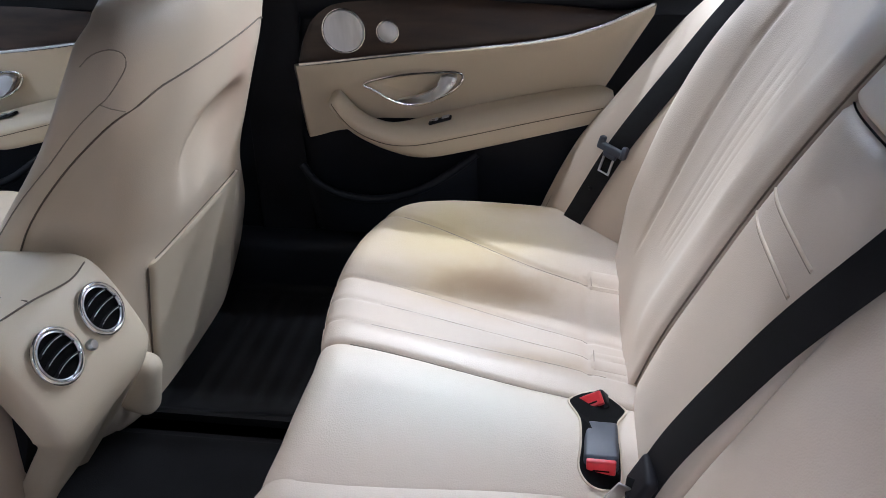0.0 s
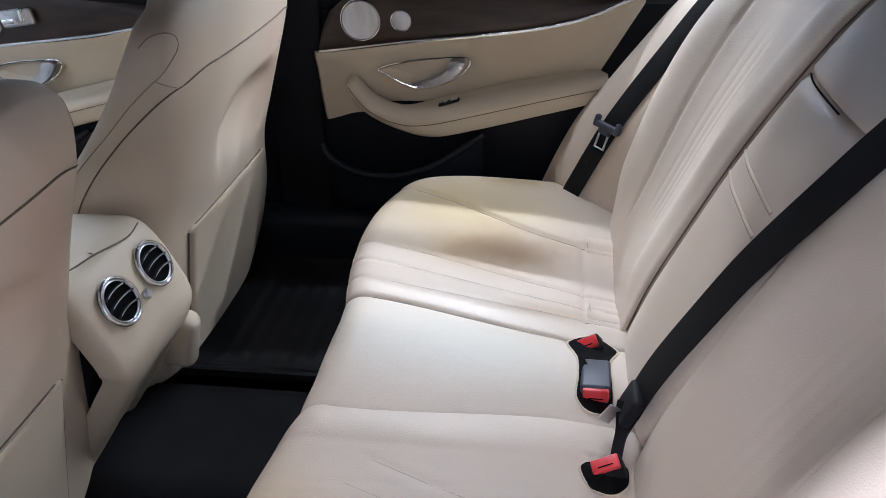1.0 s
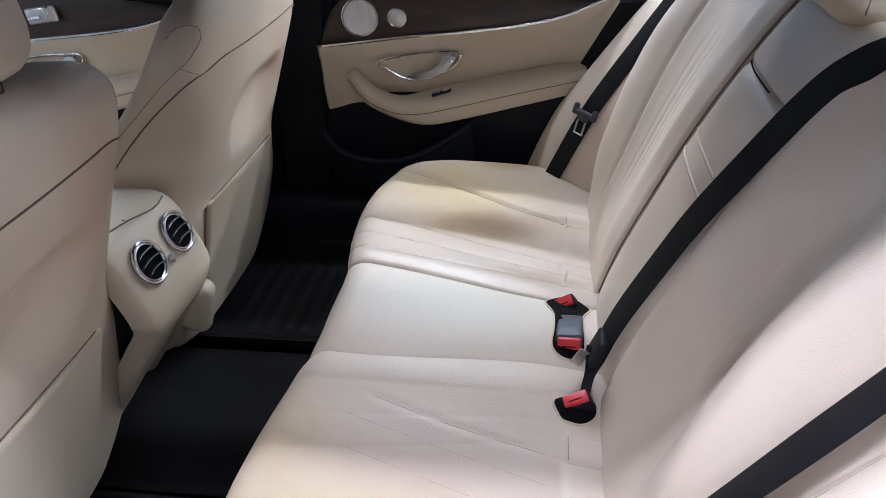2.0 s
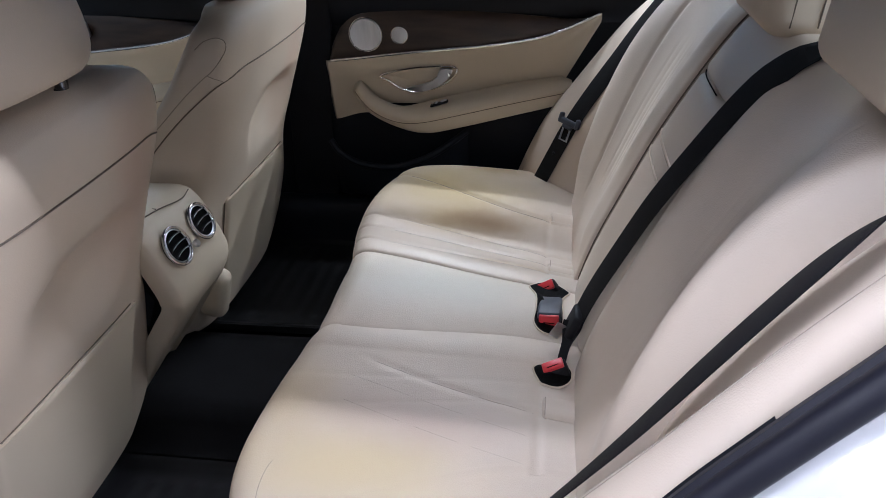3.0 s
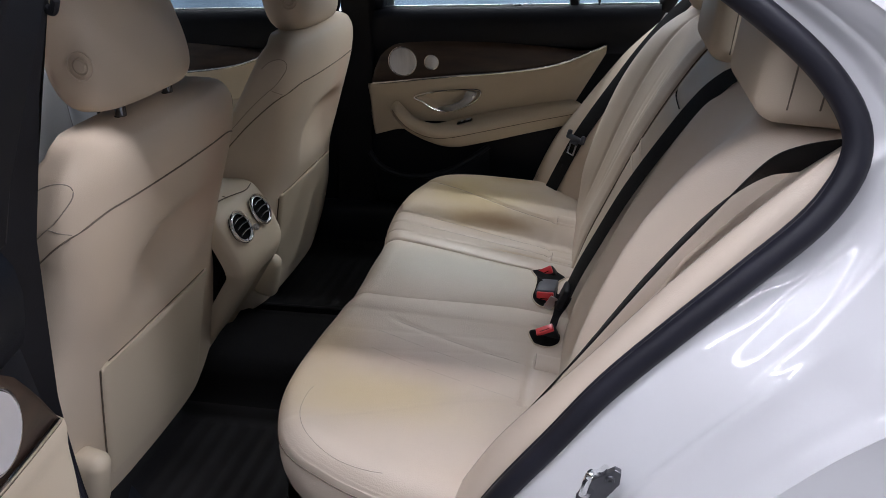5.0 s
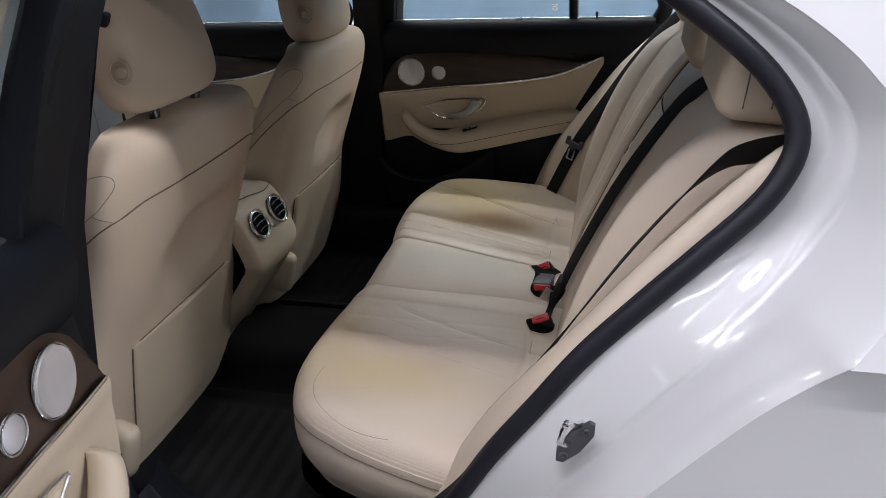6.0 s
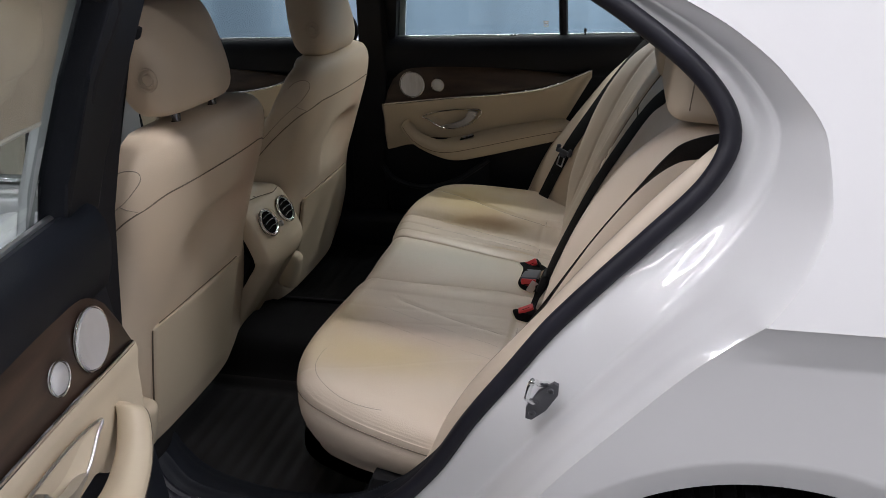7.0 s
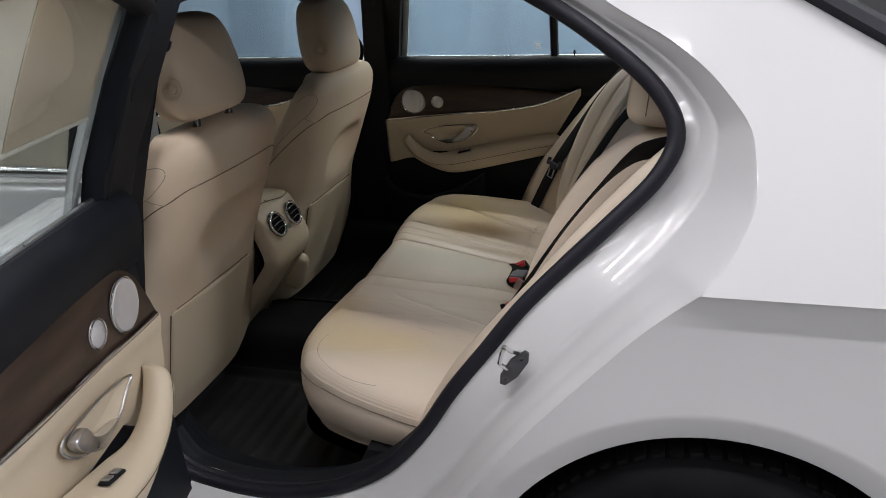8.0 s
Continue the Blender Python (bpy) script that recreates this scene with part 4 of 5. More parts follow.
def cushion(name, y0, y1, label):
    n = max(int((y1 - y0) / 0.0045), 40)
    rows, low = [], []
    for i in range(n + 1):
        u = i / n
        u = 0.5 - 0.5 * math.cos(math.pi * u) if abs(y1 - y0) > 0.4 else u
        f = lerp(y0, y1, u)
        row = []
        M = 110
        for j in range(M + 1):
            v = (j / M)
            v = 1 - (1 - v) ** 1.6
            # middle edges taper towards the back
            xf = front_edge(f)
            x = lerp(0.285, xf, v)
            y = f
            af = abs(f)
            kf, ky = (0.0, 0.13, 0.19, 0.46, 0.668), (0.0, border(x), seam_in(x), seam_out(x), 0.668)
            q = 0
            while q < 3 and af > kf[q + 1] + 1e-9:
                q += 1
            y = math.copysign(lerp(ky[q], ky[q + 1], (af - kf[q]) / (kf[q + 1] - kf[q])), f)
            d1 = (x - xf)
            d2 = (0.672 - abs(y)) * 1.0
            d3 = min(abs(f - y0) if abs(abs(y0) - 0.13) < 1e-6 else 9, abs(f - y1) if abs(abs(y1) - 0.13) < 1e-6 else 9)
            z = cushion_z(x, y)
            r = 0.050
            e = 0.0
            if d1 < r:
                e = max(e, 0.82 * (r - math.sqrt(max(r * r - (r - max(d1, 0)) ** 2, 0))))
            r2 = 0.05
            if d2 < r2:
                e = max(e, (r2 - math.sqrt(max(r2 * r2 - (r2 - max(d2, 0)) ** 2, 0))) * 0.8)
            r3 = 0.012 if f > 0 else 0.0005
            if d3 < r3:
                e += r3 - math.sqrt(max(r3 * r3 - (r3 - d3) ** 2, 0))
            row.append(Vector((x, y, z - e)))
        rows.append(row)
        # skirt
        end = row[-1]
        af = abs(f)
        sl = (front_edge(min(af + 0.001, 0.668)) - front_edge(af - 0.001)) / 0.002 if af > 0.14 else 0.0
        h = math.hypot(1, sl)
        nx, nyy = -1 / h, math.copysign(sl / h, f)
        for q in (0.04, 0.12, 0.25, 0.4, 0.6, 0.8, 1.0):
            bul = -0.026 * q * q - 0.0015
            row.append(Vector((end.x + nx * bul, y + nyy * bul, lerp(end.z, 0.392, q))))
        low.append([Vector((p.x if k < M else p.x + 0.02, p.y, 0.385)) for k, p in enumerate(row)])
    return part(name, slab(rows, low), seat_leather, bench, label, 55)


rim_line = resample([Vector((x, a, 0)) for x, a in [(p.x, p.y) for p in spline([(x, a, 0) for x, a in RIM], 8)]], 231)
rim_np = np.array([(p.x, p.y) for p in rim_line])


def rim_normal(k):
    d = rim_line[min(k + 1, 230)] - rim_line[max(k - 1, 0)]
    return Vector((d.y, -d.x, 0)).normalized()


def outer_cushion(name, s, label):
    """A seat cushion with a rounded outer corner, a sewn rim and a bulging skirt."""
    rows, low, sewn = [], [], []
    r, ri = 0.050, (0.012 if s > 0 else 0.0005)
    for k in range(231):
        u = k / 230
        p = rim_line[k]
        q = Vector((0.285, lerp(0.668, 0.085, u), 0))
        pts = [q.lerp(p, 1 - (1 - j / 130) ** 1.6) for j in range(131)]
        for j, c in enumerate(pts):
            c.y += (border(c.x) - c.y) * u ** 10 * (1 - (j / 130) ** 4)
        arr = np.array([(c.x, c.y) for c in pts])
        ds = np.sqrt(((arr[:, None, :] - rim_np[None, :, :]) ** 2).sum(2)).min(1)
        row = []
        for c, d in zip(pts, ds):
            z = cushion_z(c.x, s * c.y)
            if d < r:
                z -= (0.82 if s > 0 else 0.98) * (r - math.sqrt(max(r * r - (r - d) ** 2, 0)))
            di = c.y - border(c.x)
            if di < ri:
                z -= ri - math.sqrt(max(ri * ri - (ri - max(di, 0)) ** 2, 0))
            row.append(Vector((c.x, s * c.y, z)))
        n = rim_normal(k)
        n = n.lerp(Vector((-1, 0, 0)), smooth01((u - 0.75) / 0.2)).normalized()
        n = Vector((n.x, s * n.y, 0))
        end = row[-1].copy()
        sewn.append(end + n * 0.0004)
        for t in (0.04, 0.12, 0.25, 0.4, 0.6, 0.8, 1.0):
            bul = lerp(0.008, 0.0, smooth01((u - 0.5) / 0.2)) * math.sin(math.pi * min(t * 1.1, 1)) ** 0.7 - 0.026 * t * t - 0.0015
            c = end + n * bul
            c.z = lerp(end.z - 0.001, 0.392 if s > 0 else 0.374, t)
            row.append(c)
        rows.append(row)
        low.append([Vector((c.x, c.y, 0.385 if s > 0 else 0.368)) for c in row])
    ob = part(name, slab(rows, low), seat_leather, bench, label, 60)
    part("seam", tube(sewn[44:226], 0.0013, 6), thread, ob)
    return ob


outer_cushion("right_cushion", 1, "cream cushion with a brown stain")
cushion("middle_cushion", -0.13, 0.13, "cream middle cushion")
outer_cushion("left_cushion", -1, "cream cushion yellowed along its front")


def on_cushion(x, y, up=0.0006):
    return Vector((x, y, cushion_z(x, y) + up))


for fn in (seam_out, seam_in):
    pts = [on_cushion(x, fn(x), 0.0) for x in [lerp(-0.165 if fn is seam_out else -0.15, 0.215, k / 40) for k in range(41)]]
    part("seam", tube(pts, 0.0008, 6), light_thread, bench)
for q in (0.19, 0.375):
    pts = []
    for k in range(41):
        x = lerp(-0.15, 0.19, k / 40)
        pts.append(on_cushion(x, lerp(seam_in(x), seam_out(x), q), 0.0))
    part("seam", tube(pts, 0.0006, 6), light_thread, bench)
# dark rod drawing the shade in the crease between far and middle cushions, and a faint seam in the near one
pts = [Vector((x, border(x) + 0.001, cushion_z(x, border(x) + 0.002) - 0.004)) for x in [lerp(-0.17, 0.17, k / 40) for k in range(41)]]
part("seam", tube(pts, 0.0016, 6), thread, bench)
pts = [on_cushion(x, crease_y(x), 0.0) for x in [lerp(-0.10, 0.19, k / 30) for k in range(31)]]
for k in (0, 10, 19):
    part("seam", tube([p - Vector((0, 0, 0.0002 + 0.0003 * (2 * i / 10 - 1) ** 2)) for i, p in enumerate(pts[k:k + 11])], 0.0005, 6), light_thread, bench)

U = spline([(0.04, 0.622, 0), (-0.03, 0.628, 0), (-0.09, 0.615, 0), (-0.145, 0.575, 0), (-0.178, 0.520, 0), (-0.186, 0.462, 0), (-0.176, 0.43, 0)], 7)
part("seam", tube([on_cushion(p.x, -p.y, -0.0002) for p in U[4:-4]], 0.0005, 6), light_thread, bench)
for a, b in ((0.245, 0.318), (0.300, 0.385)):
    for x0, x1 in ((-0.12, -0.02), (0.0, 0.07), (0.09, 0.17)):
        pts = [on_cushion(x, -lerp(a, b, (x + 0.12) / 0.30), -0.0003) for x in [lerp(x0, x1, k / 10) for k in range(11)]]
        part("seam", tube(pts, 0.0004, 6), light_thread, bench)

BACK = herm((0.42, 0.497, 0.582, 0.70, 0.818, 0.943, 1.009, 1.05), (0.232, 0.250, 0.277, 0.326, 0.379, 0.447, 0.490, 0.525))
WING = herm((0.45, 0.52, 0.65, 0.80, 0.90, 0.98, 1.05), (0.0, 0.008, 0.038, 0.056, 0.062, 0.055, 0.025))


def back_x(y, z):
    a = abs(y)
    x = BACK(z)
    x -= WING(z) * bump(a, 0.475, 0.075)
    x -= 0.012 * bump(a, 0.185, 0.035) * smooth01((z - 0.5) / 0.1)
    x += 0.012 * bump(a, 0.31, 0.07) * smooth01((z - 0.52) / 0.1)
    if a > 0.475:
        x += 0.10 * ((a - 0.475) / 0.065) ** 2.2
    if 0.55 < z < 0.97:
        w = smooth01((z - 0.6) / 0.06) * smooth01((0.955 - z) / 0.06)
        for c in (0.282, 0.303, 0.324, 0.345):
            x += 0.0016 * (1.0 if y > 0 else 0.3) * w * bump(a, c + 0.06 * (z - 0.75), 0.0032)
    x += 0.005 * (1.0 if y > 0 else 0.35) * bump(a, 0.395 + 0.06 * (z - 0.75), 0.0045) * smooth01((z - 0.55) / 0.1)
    return x


def backrest(name, y0, y1, label, z0=0.455, z1=1.055):
    ny = int(abs(y1 - y0) / 0.0035)
    rows, rear = [], []
    for i in range(ny + 1):
        y = lerp(y0, y1, i / ny)
        row = []
        for j in range(91):
            z = lerp(z0, z1, j / 90)
            dz = min(z1 - z, 1)
            e = 0.0
            r = 0.03
            if dz < r:
                e += r - math.sqrt(max(r * r - (r - dz) ** 2, 0))
            d = min(abs(y - y0), abs(y - y1))
            r = 0.010
            if d < r:
                e += r - math.sqrt(max(r * r - (r - d) ** 2, 0))
            row.append(Vector((back_x(y, z) + e, y, z)))
        rows.append(row)
        rear.append([Vector((max(p.x + 0.02, BACK(p.z) + 0.08), p.y, p.z)) for p in row])
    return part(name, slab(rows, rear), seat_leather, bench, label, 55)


backrest("right_backrest", 0.136, 0.54, "cream fluted backrest")
backrest("left_backrest", -0.54, -0.136, "cream fluted backrest")

# middle: folding armrest with a pull band, headrest panel above it
def mid_x(y, z, lift=0.0):
    return BACK(z) - 0.004 - lift + 0.012 * (abs(y) / 0.13) ** 4


def panel(name, y0, y1, z0, z1, lift, label, parent, r=0.009):
    rows, rear = [], []
    for i in range(41):
        y = lerp(y0, y1, i / 40)
        row = []
        for j in range(61):
            z = lerp(z0, z1, j / 60)
            d = min(y - y0, y1 - y, z - z0, z1 - z)
            e = r - math.sqrt(max(r * r - (r - min(d, r)) ** 2, 0))
            row.append(Vector((mid_x(y, z, lift) + e, y, z)))
        rows.append(row)
        rear.append([Vector((p.x + 0.05, p.y, p.z)) for p in row])
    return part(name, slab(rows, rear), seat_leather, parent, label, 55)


arm = panel("armrest", -0.128, 0.130, 0.50, 0.936, 0.0, "folded-up cream centre armrest", bench)
panel("headrest_panel", -0.132, 0.132, 0.942, 1.05, 0.0, "cream panel below the middle headrest", bench)
part("armrest_gap", tube([(mid_x(y, 0.939) + 0.0035, y, 0.939) for y in [lerp(-0.02, 0.118, k / 12) for k in range(13)]], 0.0013, 6), gap, arm)
for z in (0.800, 0.832):
    pts = [(mid_x(y, z) - 0.0005, y, z + 0.0) for y in [lerp(-0.06, 0.118, k / 16) for k in range(17)]]
    part("pull_band_seam", tube(pts, 0.0022, 8), leather, arm)
    part("seam", tube([(p[0] - 0.0005, p[1], p[2] - 0.003) for p in pts], 0.001, 6), thread, arm)
# seam beside the armrest
pts = [(back_x(0.133, z) + 0.006, 0.133, z) for z in [lerp(0.50, 1.04, k / 30) for k in range(31)]]
part("seam", tube(pts, 0.0016, 6), thread, bench)

# side bolsters beside the doors
EDGE = herm((0.46, 0.50, 0.652, 0.74, 0.828, 0.897, 0.991, 1.045, 1.09), (0.088, 0.102, 0.172, 0.236, 0.302, 0.357, 0.455, 0.515, 0.575))
INNER = herm((0.46, 0.70, 0.87, 1.0, 1.09), (0.262, 0.315, 0.40, 0.478, 0.56))
NEAR_EDGE = herm((0.46, 0.50, 0.60, 0.645, 0.70, 0.769, 0.868, 0.97, 1.024, 1.09), (0.082, 0.106, 0.165, 0.198, 0.242, 0.299, 0.377, 0.464, 0.515, 0.585))


def near_section(z, xi):
    """Cross-section of the bolster beside the open doorway, from the seal to the backrest."""
    xe = NEAR_EDGE(z)
    yo = (lean(z) + 0.066) / 1.025
    row = [Vector((xe + d, lerp(yo, -0.590, t), z)) for d, t in ((0.034, 0.0), (0.022, 0.03), (0.014, 0.08), (0.007, 0.18), (0.002, 0.32), (0.0, 0.48), (0.0, 0.64), (0.002, 0.80), (0.007, 0.92), (0.015, 1.0))]
    a, b = row[-1].copy(), Vector((max(xi + 0.012, xe + 0.03), -0.512, z))
    for k in range(1, 15):
        w = k / 14
        row.append(Vector((lerp(a.x, b.x, 1 - (1 - w) ** 2.0), lerp(a.y, b.y, w), z)))
    return row


for s in (1, -1):
    rows, rear = [], []
    for i in range(61):
        z = lerp(0.462, 1.075, i / 60)
        xe, xi = EDGE(z), INNER(z)
        if s < 0:
            row = near_section(z, xi)
        else:
            row = [Vector((xe + a, b, z)) for a, b in ((0.20, 0.698), (0.04, 0.697), (0.018, 0.692), (0.005, 0.684), (0.0, 0.675))]
            for k in range(1, 25):
                w = k / 24
                row.append(Vector((lerp(xe, xi, w ** 1.25) - 0.010 * math.sin(math.pi * w) + 0.0025 * bump(w, 0.10, 0.02), lerp(0.672, 0.512, w), z)))
        for p in row:
            p.x += 0.02 * smooth01(max(0, (z - 1.055) / 0.02))
        rows.append(row)
        back = 0.05 if s > 0 else 0.02
        rear.append([Vector((p.x + (0.06 if k > 6 else back), p.y, p.z)) for k, p in enumerate(row)])
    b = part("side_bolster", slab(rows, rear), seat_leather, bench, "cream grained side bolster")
    if s > 0:
        part("seam", tube([Vector((EDGE(z) + 0.008, 0.656, z)) for z in [lerp(0.47, 1.06, k / 40) for k in range(41)]], 0.0010, 6), thread, b)
    else:
        part("seam", tube([r[7] + Vector((0.0002, 0, 0)) for r in rows[1:56]], 0.0006, 6), light_thread, b)


def rear_headrest(name, y, w, z0, h, depth, label):
    hr = thing(name, (0.55, y, z0), label, "headrest", "rear headrests")
    x0 = 0.472 + depth / 2
    bm = rbox((x0, y, z0 + h / 2), (depth, w, h), 0.030, None, 6)
    for v in bm.verts:
        t = (v.co.z - z0) / h
        q = (v.co.y - y) / (w / 2)
        v.co.x += 0.10 * t * h + 0.010 * q * q - 0.008 * math.sin(math.pi * min(max(t, 0), 1)) * (1 if v.co.x < x0 else -1)
        v.co.y = y + (v.co.y - y) * (1.0 - 0.10 * t * t)
        v.co.z -= 0.012 * smooth01((v.co.x - x0) / (depth / 2)) * (1 - t)
    pad = part("pad", bm, leather, hr, "", 60)
    for back, top in ((0.026, 0.86), (0.062, 0.70)):
        pts = []
        for k in range(25):
            t = lerp(0.12, top, k / 24)
            z = z0 + h * t
            pts.append(Vector((0.472 + back + 0.10 * t * h + 0.010 + 0.02 * max(t - 0.6, 0), y - w / 2 * (1.0 - 0.10 * t * t) - (0.0006 if back > 0.03 else -0.0008), z)))
        part("seam", tube(pts, 0.0011, 6), thread, pad)
    for q in (-0.05, 0.05):
        part("post", tube([(0.555, y + q, z0 - 0.07), (0.555, y + q, z0 + 0.03)], 0.006, 10), chrome, hr, "chrome post")
    return hr


rear_headrest("headrest", -0.412, 0.250, 1.066, 0.19, 0.15, "large cream leather outer rear headrest")
rear_headrest("headrest", 0.018, 0.235, 1.040, 0.15, 0.13, "lower cream leather middle headrest")
rear_headrest("headrest", 0.412, 0.250, 1.066, 0.19, 0.15, "large cream leather outer rear headrest")

# ---------- front seats ----------
RX = herm((0.28, 0.33, 0.42, 0.61, 0.75, 0.92, 0.98, 1.015, 1.035), (-0.612, -0.598, -0.575, -0.522, -0.470, -0.415, -0.405, -0.412, -0.44))
HW = herm((0.28, 0.32, 0.39, 0.46, 0.55, 0.70, 0.82, 0.92, 0.985, 1.022, 1.036), (0.26, 0.32, 0.372, 0.366, 0.332, 0.264, 0.260, 0.272, 0.260, 0.224, 0.178))
DEP = herm((0.28, 0.42, 0.6, 0.7, 0.8, 0.9, 0.99, 1.036), (0.28, 0.32, 0.30, 0.265, 0.21, 0.155, 0.11, 0.06))
SUPER = 5.0


def hollow(y, z):
    """The scooped knee room in the seat back."""
    dz = z - 0.780 - 0.10 * y
    r = math.hypot((y - 0.02) / 0.140, dz / (0.062 if dz > 0 else 0.135))
    return 0.046 * (1 - smooth01((r - 0.30) / 0.80))


def slump(p, slope):
    """The top edge falls away towards one side."""
    return Vector((p.x, p.y, p.z - slope * max(0.20 - p.y, 0) * smooth01((p.z - 0.93) / 0.10)))


def seat_ring(z, th, slope, flare):
    hw, dp, rx = HW(z), DEP(z), RX(z)
    ca, sa = math.cos(th), math.sin(th)
    cx = rx - dp / 2
    x = cx + dp / 2 * math.copysign(abs(ca) ** (2 / SUPER), ca)
    y = hw * math.copysign(abs(sa) ** (2 / SUPER), sa)
    # knee hollow and the pad's gentle curve
    if ca > 0:
        x -= hollow(y, z) * ca ** 0.5
        x -= 0.010 * (y / 0.25) ** 2
    if y > 0:
        y += flare * bump(z, 0.47, 0.11) * y / hw
    return slump(Vector((x, y, z)), slope)


def rear_x(y, z):
    hw, dp, rx = HW(z), DEP(z), RX(z)
    q = min(abs(y) / hw, 0.999)
    x = rx - dp / 2 + dp / 2 * (1 - q ** SUPER) ** (1 / SUPER)
    x -= hollow(y, z)
    x -= 0.010 * (y / 0.25) ** 2
    return x


def front_seat(drop, slope, flare, rest_y, rest_w):
    seat = thing("front_seat", (-0.7, 0, 0.24), "cream leather front seat seen from behind", "seat", "front seats")
    rws = []
    for i in range(91):
        z = lerp(0.285, 1.035, i / 90)
        rws.append([seat_ring(z, 2 * math.pi * k / 120, slope, flare) for k in range(120)])
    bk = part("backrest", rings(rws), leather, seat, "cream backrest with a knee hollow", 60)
    # seam of the rear cover: down both flanks and across the back
    FL = herm((-0.76, -0.70, -0.66, -0.573, -0.498, -0.445, -0.425), (0.52, 0.643, 0.715, 0.808, 0.869, 0.905, 0.914))
    TG = herm((-0.76, -0.66, -0.593, -0.52, -0.473, -0.456), (0.66, 0.762, 0.82, 0.884, 0.920, 0.932))

    def at_x(x, z, s):
        q = (x - RX(z) + DEP(z) / 2) / (DEP(z) / 2)
        q = (x + 0.0105 * smooth01(q / 0.3) - RX(z) + DEP(z) / 2) / (DEP(z) / 2)
        q = max(-0.97, min(0.985, q))
        return Vector((x, s * (HW(z) * (1 - abs(q) ** SUPER) ** (1 / SUPER) + 0.0010), z))
    left = [at_x(x, FL(x), -1) for x in [lerp(-0.74, -0.440, k / 40) for k in range(41)]]
    z1 = left[-1].z
    turn_y = abs(left[-1].y)
    cross = []
    for k in range(1, 60):
        y = lerp(-turn_y, turn_y, k / 60)
        z = lerp(z1, 0.922, 1 - (1 - min((turn_y - abs(y)) / 0.07, 1)) ** 2)
        cross.append(Vector((rear_x(y, z) + 0.0009, y, z)))
    ring = left + cross + [Vector((p.x, -p.y, p.z)) for p in left[::-1]]
    part("piping", tube(ring, 0.0014, 8), thread, bk, "dark sewn seam of the rear cover")
    for s in (1, -1):
        sp = [at_x(x, TG(x), s) for x in [lerp(-0.74, -0.456, k / 20) for k in range(21)]]
        sp += [at_x(x, z, s) for x, z in ((-0.440, 0.950), (-0.430, 0.968), (-0.430, 0.984), (-0.443, 0.992), (-0.467, 0.986), (-0.485, 0.972))]
        part("seam", tube([slump(p, slope) for p in spline(sp, 3)], 0.0009, 6), light_thread, bk)
        part("seam", tube([at_x(x, z, s) for x, z in ((-0.468, 0.924), (-0.456, 0.917), (-0.445, 0.908))], 0.0008, 6), light_thread, bk)
    # seat-back cover plate
    rows, rear = [], []
    for i in range(45):
        y = lerp(-0.188, 0.188, i / 44)
        row = []
        for j in range(45):
            z = lerp(0.345, 0.622 - 0.004 * (y / 0.16) ** 2, j / 44)
            yy = y * (1 - 0.10 * (0.622 - z) / 0.28)
            # rounded top corners
            cr = 0.02
            dx, dz = 0.188 - abs(y), 0.622 - z
            if dx < cr and dz < cr and (cr - dx) ** 2 + (cr - dz) ** 2 > cr * cr:
                k = cr / math.hypot(cr - dx, cr - dz)
                yy = math.copysign(0.188 - (cr - (cr - dx) * k), y)
                z = 0.622 - (cr - (cr - dz) * k)
            d = min(dx, dz, z - 0.34)
            r = 0.005
            e = r - math.sqrt(max(r * r - (r - min(max(d, 0), r)) ** 2, 0))
            row.append(Vector((rear_x(yy, z) + 0.009 - e, yy, z)))
        rows.append(row)
        rear.append([Vector((rear_x(p.y, p.z) - 0.02, p.y, p.z)) for p in row])
    pl = part("cover_plate", slab(rows, rear), trim_leather, seat, "smooth cream seat-back cover", 60)
    for s in (-1, 1):
        pts = []
        for k in range(21):
            z = lerp(0.345, 0.610, k / 20)
            y = s * (0.1895 * (1 - 0.10 * (0.622 - z) / 0.28))
            pts.append(Vector((rear_x(y, z) + 0.002, y, z)))
        part("gap", tube(pts, 0.0016, 6), thread, pl)
    pts = [Vector((rear_x(y, 0.6235) + 0.001, y, 0.6235 - 0.004 * (y / 0.16) ** 2)) for y in [lerp(-0.170, 0.170, k / 24) for k in range(25)]]
    part("gap", tube(pts, 0.0012, 6), thread, pl)
    # headrest
    hr = []
    for i in range(33):
        t = i / 32
        z = 1.046 - drop + 0.222 * t
        e = (1 - abs(2 * t - 1) ** 4.2) ** 0.40 if 0 < t < 1 else 0.0
        cx = -0.468 - 0.03 * t
        w, dp = rest_w * (1 - 0.26 * t * t), 0.066 * (1 - 0.12 * abs(t - 0.4))
        ring = []
        for k in range(56):
            a = 2 * math.pi * k / 56
            ca, sa = math.cos(a), math.sin(a)
            ring.append(Vector((cx + dp * (0.3 + 0.7 * e) * math.copysign(abs(ca) ** 0.72, ca), w * (0.62 + 0.38 * e) * math.copysign(abs(sa) ** 0.60, sa) + rest_y, z)))
        hr.append(ring)
    hp = part("headrest", rings(hr), leather, seat, "cream front headrest", 60)
    for r in (0.021, 0.013, 0.006):
        c = Vector((-0.447, rest_y - rest_w + 0.004, 1.127 - drop))
        ring = [c + Vector((r * math.cos(a), 0.10 * r * math.sin(a), r * math.sin(a))) for a in [2 * math.pi * k / 36 for k in range(36)]]
        part("release_button", tube(ring, 0.0016, 6, True, up=(0, 1, 0)), leather, hp, "round release button")
    part("button_face", lathe([(0.0, -0.003), (0.009, -0.003), (0.011, 0.0), (0.011, 0.004), (0.0, 0.004)], (-0.447, rest_y - rest_w + 0.004, 1.127 - drop), (0, 1, 0), 24), leather, hp)
